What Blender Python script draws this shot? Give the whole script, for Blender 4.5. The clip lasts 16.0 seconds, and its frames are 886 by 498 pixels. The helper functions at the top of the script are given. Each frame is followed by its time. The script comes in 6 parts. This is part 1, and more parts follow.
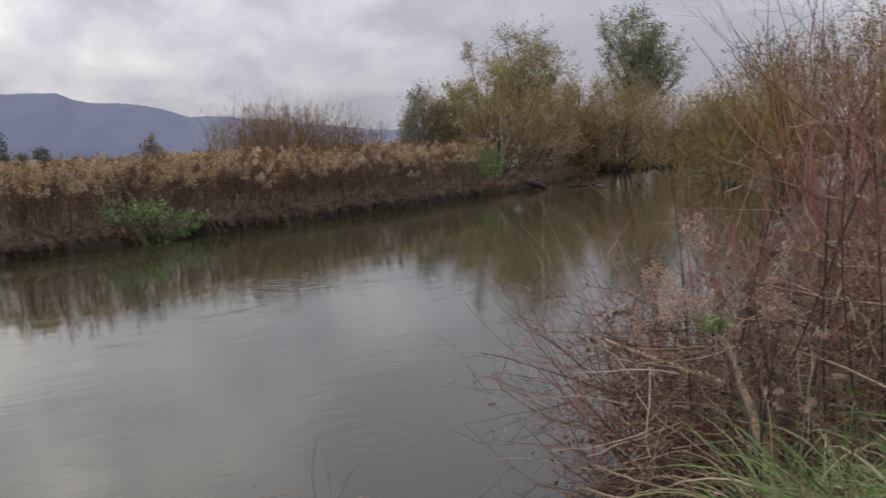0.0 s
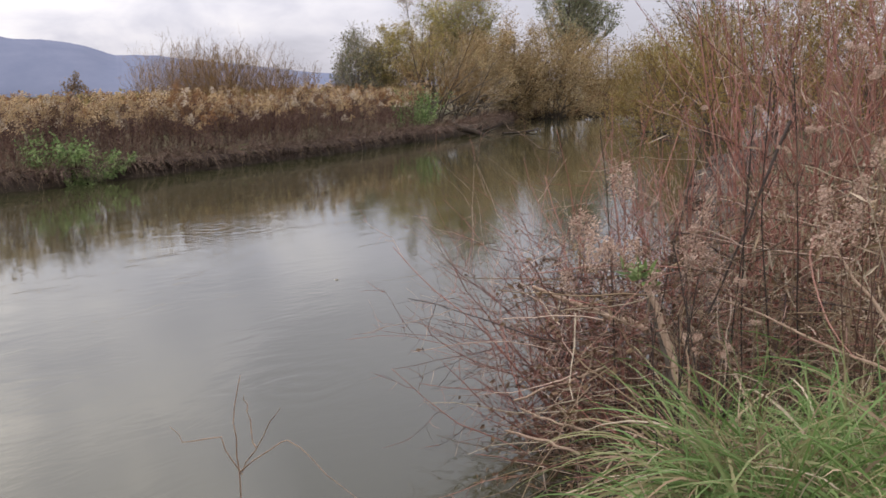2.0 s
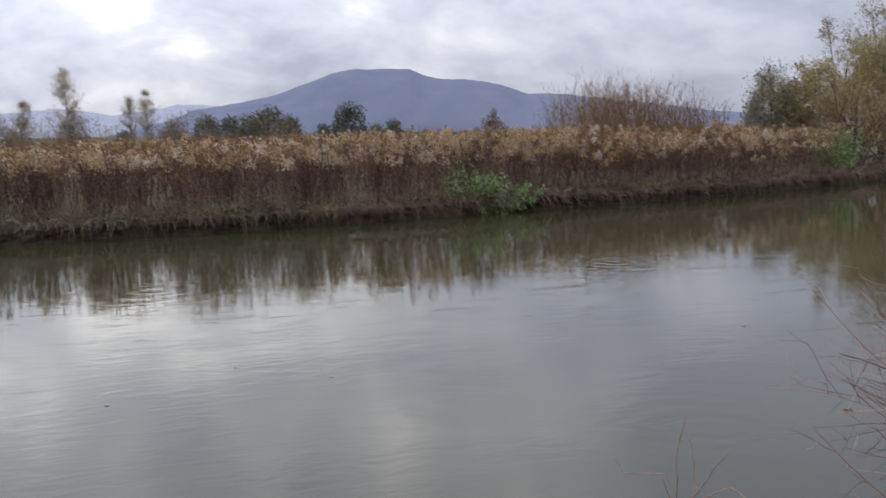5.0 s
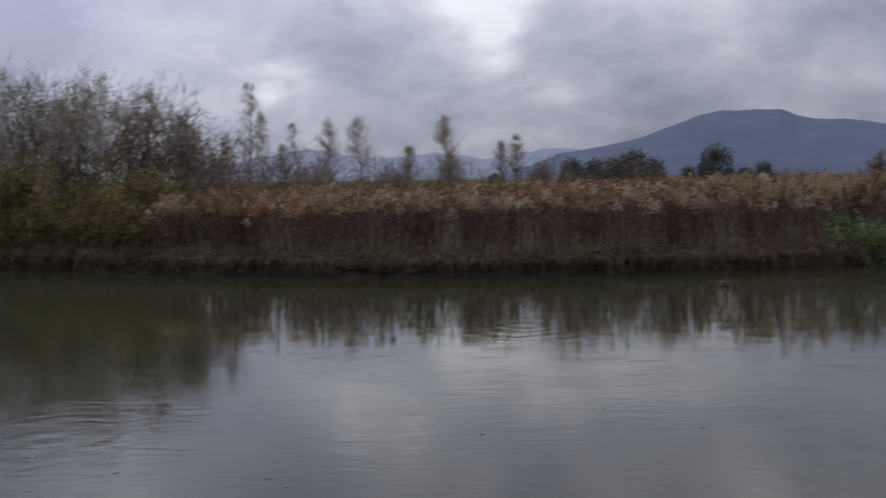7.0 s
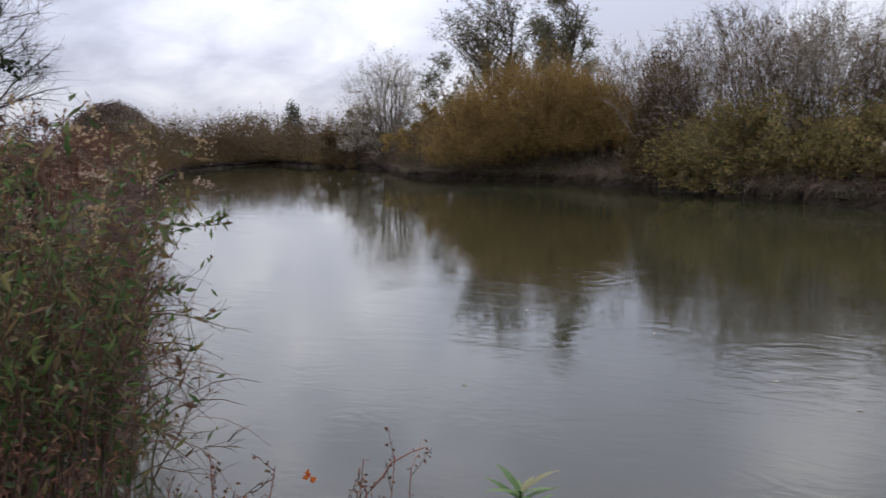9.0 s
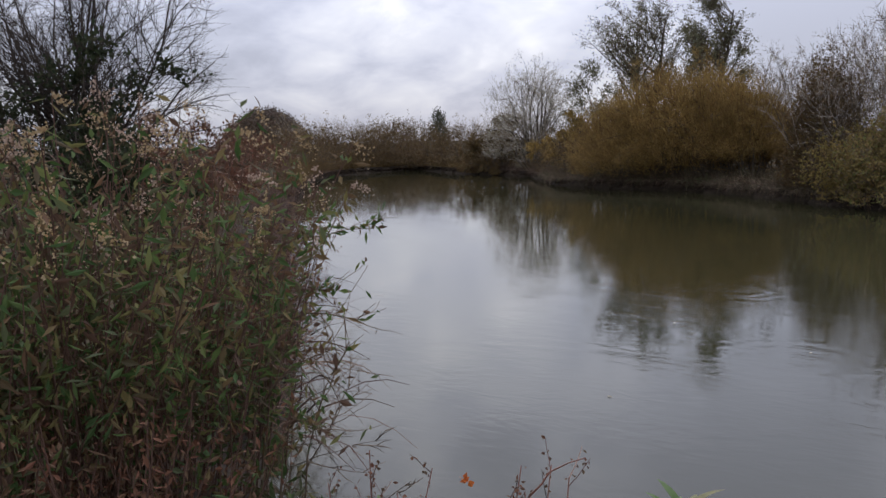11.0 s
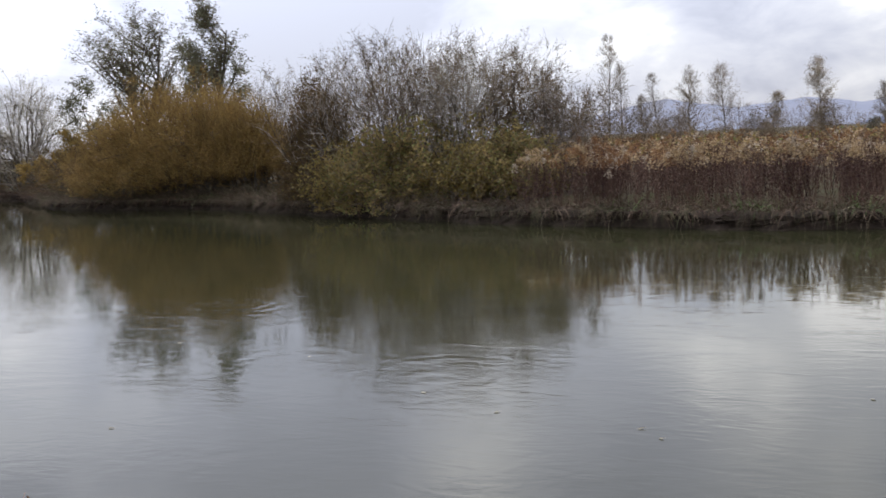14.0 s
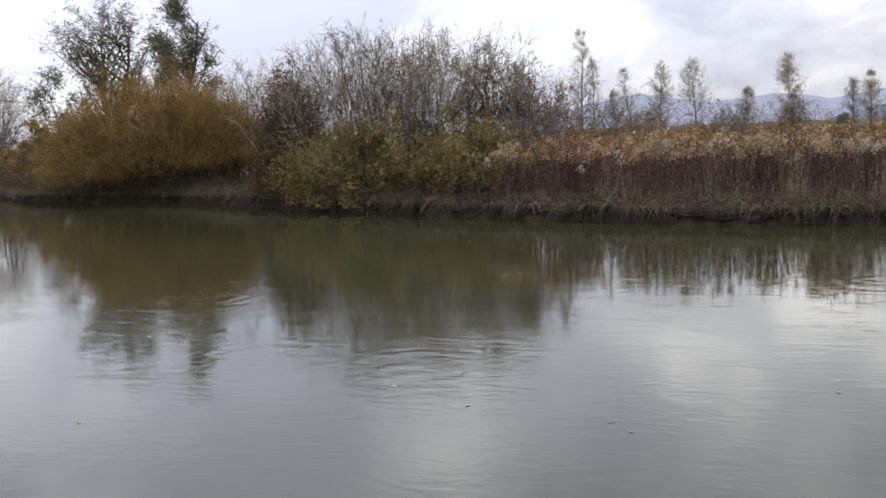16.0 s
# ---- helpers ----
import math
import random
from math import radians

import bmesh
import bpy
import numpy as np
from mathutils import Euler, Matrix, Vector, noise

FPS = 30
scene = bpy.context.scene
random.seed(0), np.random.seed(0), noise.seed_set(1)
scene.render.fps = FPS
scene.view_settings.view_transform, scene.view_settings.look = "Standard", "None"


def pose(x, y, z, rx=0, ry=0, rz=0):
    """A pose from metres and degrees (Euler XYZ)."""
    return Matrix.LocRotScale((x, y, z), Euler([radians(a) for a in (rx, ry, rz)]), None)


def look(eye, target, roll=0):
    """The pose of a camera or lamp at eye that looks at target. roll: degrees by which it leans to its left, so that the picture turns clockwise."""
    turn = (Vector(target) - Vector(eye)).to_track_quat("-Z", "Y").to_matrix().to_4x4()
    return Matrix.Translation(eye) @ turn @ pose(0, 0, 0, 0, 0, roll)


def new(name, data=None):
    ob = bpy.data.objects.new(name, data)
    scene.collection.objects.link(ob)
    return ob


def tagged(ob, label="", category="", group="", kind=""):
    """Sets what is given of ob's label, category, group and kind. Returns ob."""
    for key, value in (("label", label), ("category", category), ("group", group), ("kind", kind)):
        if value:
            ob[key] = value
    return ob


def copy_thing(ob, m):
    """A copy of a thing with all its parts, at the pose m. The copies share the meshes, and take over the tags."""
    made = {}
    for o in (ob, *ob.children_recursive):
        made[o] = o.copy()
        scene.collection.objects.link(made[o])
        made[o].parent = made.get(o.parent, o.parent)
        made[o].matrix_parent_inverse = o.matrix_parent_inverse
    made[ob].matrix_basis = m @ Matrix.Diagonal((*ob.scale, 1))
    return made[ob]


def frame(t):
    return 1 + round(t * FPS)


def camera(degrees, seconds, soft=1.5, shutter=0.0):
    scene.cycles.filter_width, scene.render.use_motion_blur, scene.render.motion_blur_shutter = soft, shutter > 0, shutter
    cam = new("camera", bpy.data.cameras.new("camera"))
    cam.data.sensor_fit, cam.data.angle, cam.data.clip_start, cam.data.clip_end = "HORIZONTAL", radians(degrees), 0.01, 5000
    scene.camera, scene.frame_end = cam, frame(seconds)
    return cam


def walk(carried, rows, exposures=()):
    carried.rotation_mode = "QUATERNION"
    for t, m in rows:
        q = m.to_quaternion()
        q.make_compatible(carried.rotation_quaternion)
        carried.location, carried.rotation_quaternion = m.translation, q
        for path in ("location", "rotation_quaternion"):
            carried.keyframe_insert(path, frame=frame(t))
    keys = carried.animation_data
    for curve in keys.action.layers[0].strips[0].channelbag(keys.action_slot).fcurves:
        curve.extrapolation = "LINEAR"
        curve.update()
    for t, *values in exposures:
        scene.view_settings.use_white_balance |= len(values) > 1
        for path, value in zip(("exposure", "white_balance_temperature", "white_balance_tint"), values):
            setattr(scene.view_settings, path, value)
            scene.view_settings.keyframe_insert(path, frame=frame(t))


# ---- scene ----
cam = camera(49.6, 16.0, soft=1.5, shutter=0.3)
EYE = Vector((0.0, 0.0, 2.4))  # over the water, which lies at z = 0
ARM = 0.4  # the camera is held before the body and swings round with it


def eye_at(az):
    return EYE + ARM * Vector((math.sin(radians(az)), math.cos(radians(az)) - 1, 0))


UPSTREAM, DOWNSTREAM = eye_at(39.0), eye_at(-43.0)  # where the near banks are seen from


def aim(az, pitch, roll):
    a, p = radians(az), radians(pitch)
    d = Vector((math.sin(a) * math.cos(p), math.cos(a) * math.cos(p), math.sin(p)))
    return look(eye_at(az), eye_at(az) + d, roll)


# seconds, bearing (clockwise from +y), pitch, roll
TURN = [
    (0.0, 40.61, -6.39, -2.77),
    (0.5, 44.82, -7.42, -2.84),
    (1.0, 45.74, -8.51, -3.10),
    (1.5, 45.96, -9.02, -2.53),
    (2.0, 44.47, -9.77, -1.70),
    (2.5, 41.61, -10.79, -1.79),
    (3.0, 38.02, -10.51, -1.64),
    (3.5, 34.16, -10.32, -1.31),
    (4.0, 29.62, -10.07, -1.21),
    (4.2, 27.83, -9.85, -1.29),
    (6.3, 10.02, -3.19, 0.02),
    (6.5, 7.98, -3.48, -0.18),
    (7.0, -0.13, -4.17, -0.78),
    (7.5, -11.09, -5.60, -1.01),
    (8.0, -23.73, -6.10, -2.36),
    (8.5, -35.08, -6.99, -2.81),
    (9.0, -41.45, -7.13, -1.95),
    (9.5, -45.65, -7.13, -1.40),
    (9.7, -46.94, -7.23, -1.19),
    (10.3, -49.55, -6.98, -1.33),
    (10.9, -49.99, -6.51, -1.42),
    (11.4, -48.32, -5.96, -1.46),
    (11.8, -43.98, -5.62, -1.51),
    (12.0, -40.79, -5.82, -1.45),
    (12.5, -32.93, -6.87, -1.23),
    (13.0, -27.54, -6.75, -1.64),
    (13.5, -24.25, -6.48, -1.95),
    (14.0, -21.35, -6.39, -2.54),
    (14.5, -18.43, -6.72, -2.84),
    (15.0, -17.21, -6.79, -2.71),
    (15.5, -17.44, -6.62, -2.40),
    (16.0, -19.73, -6.84, -2.19),
]
walk(cam, [(t, aim(a, p, r)) for t, a, p, r in TURN],
     [(0.0, -0.1, 6700, 12), (1.0, 0.3, 6800, 14), (1.5, 0.42, 6800, 14), (3.0, 0.55, 6800, 14), (4.2, 0.4, 6500, 12), (6.3, -0.68, 6000, 14), (7.0, -0.92, 5950, 15), (7.5, -0.87, 6000, 15), (8.0, -0.52, 6000, 15), (9.0, -0.25, 6200, 13),
      (9.7, -0.35, 6250, 13), (12.0, -0.5, 6200, 13), (12.5, -0.55, 6200, 13), (13.0, -0.45, 6200, 12), (14.0, 0.0, 6300, 11), (16.0, 0.1, 6350, 11)])

# ---- light ----
SUN_AZ, SUN_EL = -40.0, 44.0
sa, se = radians(SUN_AZ), radians(SUN_EL)
SUN_DIR = Vector((math.sin(sa) * math.cos(se), math.cos(sa) * math.cos(se), math.sin(se)))
sun = new("sun", bpy.data.lights.new("sun", "SUN"))
sun.data.energy, sun.data.angle, sun.data.color = 0.7, radians(14), (1.0, 0.95, 0.88)
sun.matrix_world = look(SUN_DIR * 100, (0, 0, 0))

world = bpy.data.worlds.new("overcast_sky")
scene.world = world
world.use_nodes = True
wt = world.node_tree
wt.nodes.clear()


def nd(tree, kind, **inputs):
    n = tree.nodes.new(kind)
    for k, v in inputs.items():
        n.inputs[k.replace("_", " ")].default_value = v
    return n


def math_node(tree, op, a, b=None, clamp=False):
    n = tree.nodes.new("ShaderNodeMath")
    n.operation, n.use_clamp = op, clamp
    for i, v in enumerate((a, b)):
        if v is None:
            continue
        if isinstance(v, (int, float)):
            n.inputs[i].default_value = v
        else:
            tree.links.new(v, n.inputs[i])
    return n.outputs[0]


def ramp(tree, fac, stops):
    n = tree.nodes.new("ShaderNodeValToRGB")
    el = n.color_ramp.elements
    while len(el) < len(stops):
        el.new(0.5)
    for e, (p, c) in zip(el, stops):
        e.position = p
        e.color = (*c, 1) if len(c) == 3 else c
    tree.links.new(fac, n.inputs[0])
    return n.outputs[0]


def mix_rgb(tree, fac, a, b, blend="MIX"):
    n = tree.nodes.new("ShaderNodeMix")
    n.data_type, n.blend_type = "RGBA", blend
    for sock, v in ((n.inputs[0], fac), (n.inputs[6], a), (n.inputs[7], b)):
        if isinstance(v, (int, float)):
            sock.default_value = v
        elif isinstance(v, tuple):
            sock.default_value = (*v, 1)
        else:
            tree.links.new(v, sock)
    return n.outputs[2]


# cloud deck: the sky's direction laid out on a flat layer, with drifting heaps of lighter and darker grey
tc = wt.nodes.new("ShaderNodeTexCoord")
sep = wt.nodes.new("ShaderNodeSeparateXYZ")
wt.links.new(tc.outputs["Generated"], sep.inputs[0])
zz = math_node(wt, "ADD", math_node(wt, "MAXIMUM", sep.outputs[2], 0.0), 0.45)
comb = wt.nodes.new("ShaderNodeCombineXYZ")
wt.links.new(math_node(wt, "DIVIDE", sep.outputs[0], zz), comb.inputs[0])
wt.links.new(math_node(wt, "DIVIDE", sep.outputs[1], zz), comb.inputs[1])
shift = wt.nodes.new("ShaderNodeVectorMath")
shift.operation = "ADD"
shift.inputs[1].default_value = (3.1, 1.7, 0.4)
wt.links.new(comb.outputs[0], shift.inputs[0])
n1 = nd(wt, "ShaderNodeTexNoise", Scale=2.1, Detail=5.0, Roughness=0.48, Distortion=0.3)
n2 = nd(wt, "ShaderNodeTexNoise", Scale=6.0, Detail=5.0, Roughness=0.55, Distortion=0.3)
wt.links.new(shift.outputs[0], n1.inputs[0])
wt.links.new(shift.outputs[0], n2.inputs[0])
heap = math_node(wt, "ADD", math_node(wt, "MULTIPLY", n1.outputs[0], 0.6), math_node(wt, "MULTIPLY", n2.outputs[0], 0.4))
# thin places where the sun breaks through, and added patches, many unseen, that lighten or darken water and sky:
# bearing, elevation, how narrow, how bright (under 0 darkens)
for az, el, tight, gain in [(3.4, 8.2, 1300, 0.20), (1.4, 10.6, 2000, 0.15), (6.8, 5.2, 700, 0.11), (-9.8, 6.3, 1800, 0.19), (12.0, 19.0, 28, 0.07), (26.0, 22.0, 40, 0.12), (42.0, 21.0, 70, -0.19), (-27.0, 16.0, 160, -0.08), (-19.0, 19.5, 500, 0.12), (-4.0, 12.5, 260, 0.09), (-10.0, 20.0, 200, -0.06), (-50.0, 10.5, 60, 0.07), (50.0, 12.0, 10, -0.06), (-24.0, 9.0, 50, -0.05)]:
    a, e = radians(az), radians(el)
    deck_patch = wt.nodes.new("ShaderNodeVectorMath")
    deck_patch.operation = "DOT_PRODUCT"
    deck_patch.inputs[1].default_value = (math.sin(a) * math.cos(e), math.cos(a) * math.cos(e), math.sin(e))
    wt.links.new(tc.outputs["Generated"], deck_patch.inputs[0])
    patch_share = math_node(wt, "POWER", math_node(wt, "MAXIMUM", deck_patch.outputs["Value"], 0.0), tight)
    patch_share = math_node(wt, "MULTIPLY", patch_share, math_node(wt, "ADD", math_node(wt, "MULTIPLY", n2.outputs[0], 1.6), 0.2))
    heap = math_node(wt, "ADD", heap, math_node(wt, "MULTIPLY", patch_share, gain))
deck = ramp(wt, heap, [(0.415, (0.49, 0.505, 0.59)), (0.475, (0.585, 0.60, 0.69)), (0.53, (0.69, 0.70, 0.775)), (0.585, (0.78, 0.785, 0.835)), (0.66, (0.98, 0.97, 0.985)), (0.76, (1.35, 1.32, 1.28))])
dot = wt.nodes.new("ShaderNodeVectorMath")
dot.operation = "DOT_PRODUCT"
wt.links.new(tc.outputs["Generated"], dot.inputs[0])
dot.inputs[1].default_value = (-0.66, 0.74, 0.12)  # the clearer strip of sky down the river
clearing = math_node(wt, "POWER", math_node(wt, "MAXIMUM", dot.outputs["Value"], 0.0), 4.0)
# an overcast sky grows brighter towards the zenith
zenith = math_node(wt, "ADD", math_node(wt, "MULTIPLY", math_node(wt, "MAXIMUM", sep.outputs[2], 0.0), 3.0), 1.0)
lift = math_node(wt, "MULTIPLY", math_node(wt, "ADD", math_node(wt, "MULTIPLY", clearing, 0.42), 0.74), zenith)
sky_tex = wt.nodes.new("ShaderNodeTexSky")
sky_tex.sky_type, sky_tex.sun_disc = "NISHITA", False
sky_tex.sun_elevation, sky_tex.sun_rotation = se, sa
blue = mix_rgb(wt, 1.0, sky_tex.outputs[0], (0.1, 0.1, 0.1), "MULTIPLY")
sky_mix = mix_rgb(wt, 0.92, blue, deck)
bgn = wt.nodes.new("ShaderNodeBackground")
wt.links.new(sky_mix, bgn.inputs[0])
wt.links.new(lift, bgn.inputs[1])
outw = wt.nodes.new("ShaderNodeOutputWorld")
wt.links.new(bgn.outputs[0], outw.inputs[0])


# ---- materials ----
def base_mat(name, rough=0.85):
    m = bpy.data.materials.new(name)
    m.use_nodes = True
    t = m.node_tree
    b = t.nodes["Principled BSDF"]
    b.inputs["Roughness"].default_value = rough
    b.inputs["Specular IOR Level"].default_value = 0.2
    return m, t, b


def coords(t, sx=1.0, sy=1.0, sz=1.0):
    c = t.nodes.new("ShaderNodeTexCoord")
    mp = t.nodes.new("ShaderNodeMapping")
    mp.inputs["Scale"].default_value = (sx, sy, sz)
    t.links.new(c.outputs["Object"], mp.inputs[0])
    return mp.outputs[0]


def bump(t, b, height, strength, dist=0.02):
    n = nd(t, "ShaderNodeBump", Strength=strength, Distance=dist)
    t.links.new(height, n.inputs["Height"])
    t.links.new(n.outputs[0], b.inputs["Normal"])


def plant_mat(name, colours, through_light=0.25, rough=0.8, patch=0.35):
    """Leaves, stems or blades: each its own shade, and larger patches lighter or darker."""
    m, t, b = base_mat(name, rough)
    g = t.nodes.new("ShaderNodeNewGeometry")
    k = len(colours)
    col = ramp(t, g.outputs["Random Per Island"], [((i + 0.5) / k, c) for i, c in enumerate(colours)])
    n = nd(t, "ShaderNodeTexNoise", Scale=0.55, Detail=4.0)
    t.links.new(coords(t), n.inputs[0])
    shade = ramp(t, n.outputs[0], [(0.3, (1 - patch,) * 3), (0.7, (1 + patch * 0.6,) * 3)])
    col = mix_rgb(t, 1.0, col, shade, "MULTIPLY")
    t.links.new(col, b.inputs["Base Color"])
    if through_light > 0:
        tr = t.nodes.new("ShaderNodeBsdfTranslucent")
        t.links.new(col, tr.inputs[0])
        mx = t.nodes.new("ShaderNodeMixShader")
        mx.inputs[0].default_value = through_light
        t.links.new(b.outputs[0], mx.inputs[1])
        t.links.new(tr.outputs[0], mx.inputs[2])
        t.links.new(mx.outputs[0], t.nodes["Material Output"].inputs[0])
    return m


def bark_mat(name, dark, light, scale=14.0):
    m, t, b = base_mat(name, 0.9)
    v = coords(t, 1, 1, 0.25)
    n = nd(t, "ShaderNodeTexNoise", Scale=scale, Detail=6.0, Roughness=0.65)
    n2 = nd(t, "ShaderNodeTexNoise", Scale=0.8, Detail=3.0)
    t.links.new(v, n.inputs[0])
    t.links.new(v, n2.inputs[0])
    f = math_node(t, "ADD", math_node(t, "MULTIPLY", n.outputs[0], 0.6), math_node(t, "MULTIPLY", n2.outputs[0], 0.4))
    t.links.new(ramp(t, f, [(0.36, dark), (0.62, light)]), b.inputs["Base Color"])
    bump(t, b, n.outputs[0], 0.6, 0.01)
    return m


def soil_mat():
    m, t, b = base_mat("meadow_soil", 0.95)
    v = coords(t)
    n = nd(t, "ShaderNodeTexNoise", Scale=0.35, Detail=8.0, Roughness=0.6)
    n2 = nd(t, "ShaderNodeTexNoise", Scale=9.0, Detail=8.0, Roughness=0.7)
    for q in (n, n2):
        t.links.new(v, q.inputs[0])
    big = ramp(t, n.outputs[0], [(0.3, (0.04, 0.03, 0.019)), (0.5, (0.07, 0.055, 0.03)), (0.68, (0.06, 0.07, 0.026))])
    small = ramp(t, n2.outputs[0], [(0.3, (0.6, 0.6, 0.6)), (0.7, (1.35, 1.3, 1.2))])
    t.links.new(mix_rgb(t, 1.0, big, small, "MULTIPLY"), b.inputs["Base Color"])
    bump(t, b, n2.outputs[0], 0.8, 0.06)
    return m


def water_mat():
    m, t, b = base_mat("river_water", 0.02)
    b.inputs["IOR"].default_value = 1.4
    b.inputs["Specular IOR Level"].default_value = 0.5
    v = coords(t)
    murk = nd(t, "ShaderNodeTexNoise", Scale=0.12, Detail=3.0)
    t.links.new(v, murk.inputs[0])
    t.links.new(ramp(t, murk.outputs[0], [(0.35, (0.030, 0.030, 0.014)), (0.65, (0.039, 0.038, 0.018))]), b.inputs["Base Color"])
    fine = nd(t, "ShaderNodeTexNoise", Scale=9.0, Detail=5.0, Roughness=0.65, Distortion=0.7)
    swell = nd(t, "ShaderNodeTexNoise", Scale=0.9, Detail=2.0, Distortion=1.0)
    where = nd(t, "ShaderNodeTexNoise", Scale=0.30, Detail=4.0, Roughness=0.6, Distortion=1.8)
    t.links.new(coords(t, 0.5, 1.25, 1), fine.inputs[0])
    t.links.new(coords(t, 0.7, 1.0, 1), swell.inputs[0])
    t.links.new(coords(t, 0.8, 1.2, 1), where.inputs[0])
    murk_fine = nd(t, "ShaderNodeTexNoise", Scale=1.1, Detail=3.0, Distortion=0.8)
    t.links.new(coords(t, 0.7, 1.2, 1), murk_fine.inputs[0])
    patch = ramp(t, where.outputs[0], [(0.46, (0.12, 0.12, 0.12)), (0.64, (1, 1, 1))])
    # boils and swirls where the current breaks over the bed: rings of short ripples round a smooth eye
    rough_water, rings = patch, None
    for x, y, r in [(4.75, 6.2, 0.5), (3.2, 7.6, 0.4), (9.2, 14.8, 0.9), (-8.9, 12.8, 0.7), (-5.6, 9.1, 0.5), (-3.8, 8.9, 0.6), (1.2, 15.4, 0.7), (-11.5, 17.5, 0.8), (5.8, 17.6, 0.8)]:
        off = t.nodes.new("ShaderNodeVectorMath")
        off.operation = "DISTANCE"
        off.inputs[1].default_value = (x, y, 0)
        t.links.new(v, off.inputs[0])
        far_off = math_node(t, "ADD", off.outputs["Value"], math_node(t, "MULTIPLY", murk_fine.outputs[0], r * 1.6))
        boil = ramp(t, math_node(t, "DIVIDE", far_off, r * 4.2), [(0.15, (1, 1, 1)), (0.8, (0, 0, 0))])
        wave = math_node(t, "MULTIPLY", math_node(t, "SINE", math_node(t, "MULTIPLY", far_off, 17.0)), boil)
        rings = wave if rings is None else math_node(t, "ADD", rings, wave)
        rough_water = math_node(t, "MAXIMUM", rough_water, math_node(t, "MULTIPLY", boil, 0.8))
    # the far side of the river runs calmer
    apart = t.nodes.new("ShaderNodeSeparateXYZ")
    t.links.new(v, apart.inputs[0])
    calm = ramp(t, math_node(t, "DIVIDE", apart.outputs[1], 40.0), [(0.20, (1, 1, 1)), (0.45, (0.36, 0.36, 0.36))])
    rough_water = math_node(t, "MULTIPLY", rough_water, calm)
    # short wind streaks, fewer under the near bank
    streak = nd(t, "ShaderNodeTexNoise", Scale=1.0, Detail=3.0, Roughness=0.6, Distortion=0.6)
    t.links.new(coords(t, 0.9, 3.6, 1), streak.inputs[0])
    lines = ramp(t, streak.outputs[0], [(0.57, (0, 0, 0)), (0.70, (1, 1, 1))])
    lines = math_node(t, "MULTIPLY", lines, ramp(t, math_node(t, "DIVIDE", apart.outputs[1], 40.0), [(0.15, (0.2, 0.2, 0.2)), (0.27, (1, 1, 1))]))
    h = math_node(t, "ADD", math_node(t, "MULTIPLY", math_node(t, "MULTIPLY", fine.outputs[0], rough_water), 0.30), math_node(t, "MULTIPLY", swell.outputs[0], 0.15))
    h = math_node(t, "ADD", h, math_node(t, "MULTIPLY", math_node(t, "MULTIPLY", lines, math_node(t, "MAXIMUM", rough_water, 0.30)), 0.34))
    ripple = nd(t, "ShaderNodeTexNoise", Scale=2.6, Detail=3.0, Roughness=0.5, Distortion=1.8)
    t.links.new(coords(t, 0.75, 1.45, 1), ripple.inputs[0])
    h = math_node(t, "ADD", h, math_node(t, "MULTIPLY", math_node(t, "MULTIPLY", ripple.outputs[0], calm), 0.22))
    h = math_node(t, "ADD", h, math_node(t, "MULTIPLY", rings, 0.13))
    bump(t, b, h, 0.115, 0.07)
    return m


def hill_mat(name, low, high, scale):
    m, t, b = base_mat(name, 1.0)
    n = nd(t, "ShaderNodeTexNoise", Scale=scale, Detail=8.0, Roughness=0.65)
    t.links.new(coords(t), n.inputs[0])
    t.links.new(ramp(t, n.outputs[0], [(0.35, low), (0.65, high)]), b.inputs["Base Color"])
    b.inputs["Specular IOR Level"].default_value = 0.0
    return m


SOIL, WATER = soil_mat(), water_mat()
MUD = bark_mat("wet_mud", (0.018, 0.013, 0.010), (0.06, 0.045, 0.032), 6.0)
BARK = bark_mat("grey_brown_bark", (0.035, 0.028, 0.022), (0.13, 0.11, 0.085))
BARK_RED = plant_mat("red_brown_twigs", [(0.040, 0.024, 0.020), (0.115, 0.048, 0.036), (0.29, 0.115, 0.085), (0.28, 0.15, 0.11), (0.50, 0.37, 0.28)], 0.0, 0.55)
TWIG_BROWN = plant_mat("brown_twigs", [(0.065, 0.046, 0.033), (0.117, 0.081, 0.055), (0.182, 0.130, 0.085)], 0.0)
TWIG_ORANGE = plant_mat("ochre_twigs", [(0.20, 0.118, 0.046), (0.26, 0.162, 0.062), (0.15, 0.096, 0.045)], 0.0)
TWIG_PALE = plant_mat("pale_grey_twigs", [(0.32, 0.28, 0.235), (0.46, 0.415, 0.36), (0.21, 0.175, 0.14)], 0.0)
STRAW = plant_mat("dry_straw", [(0.24, 0.17, 0.10), (0.34, 0.26, 0.17), (0.17, 0.11, 0.07), (0.42, 0.35, 0.25)], 0.1)
STALK = plant_mat("dead_stalks", [(0.050, 0.026, 0.023), (0.086, 0.046, 0.037), (0.15, 0.090, 0.066), (0.108, 0.056, 0.043), (0.20, 0.135, 0.095)], 0.1)
HEAD = plant_mat("faded_seed_heads", [(0.40, 0.285, 0.15), (0.47, 0.35, 0.20), (0.52, 0.405, 0.255), (0.40, 0.265, 0.13)], 0.35, 0.8, 0.4)
HEAD_RUST = plant_mat("rust_seed_heads", [(0.24, 0.125, 0.055), (0.30, 0.165, 0.075), (0.20, 0.115, 0.06)], 0.3, 0.8, 0.45)
WOOL = plant_mat("woolly_seed_plumes", [(0.46, 0.33, 0.25), (0.56, 0.43, 0.34), (0.38, 0.26, 0.19)], 0.35)
FLUFF = plant_mat("white_seed_fluff", [(0.50, 0.42, 0.31), (0.58, 0.50, 0.39), (0.42, 0.34, 0.24)], 0.3)
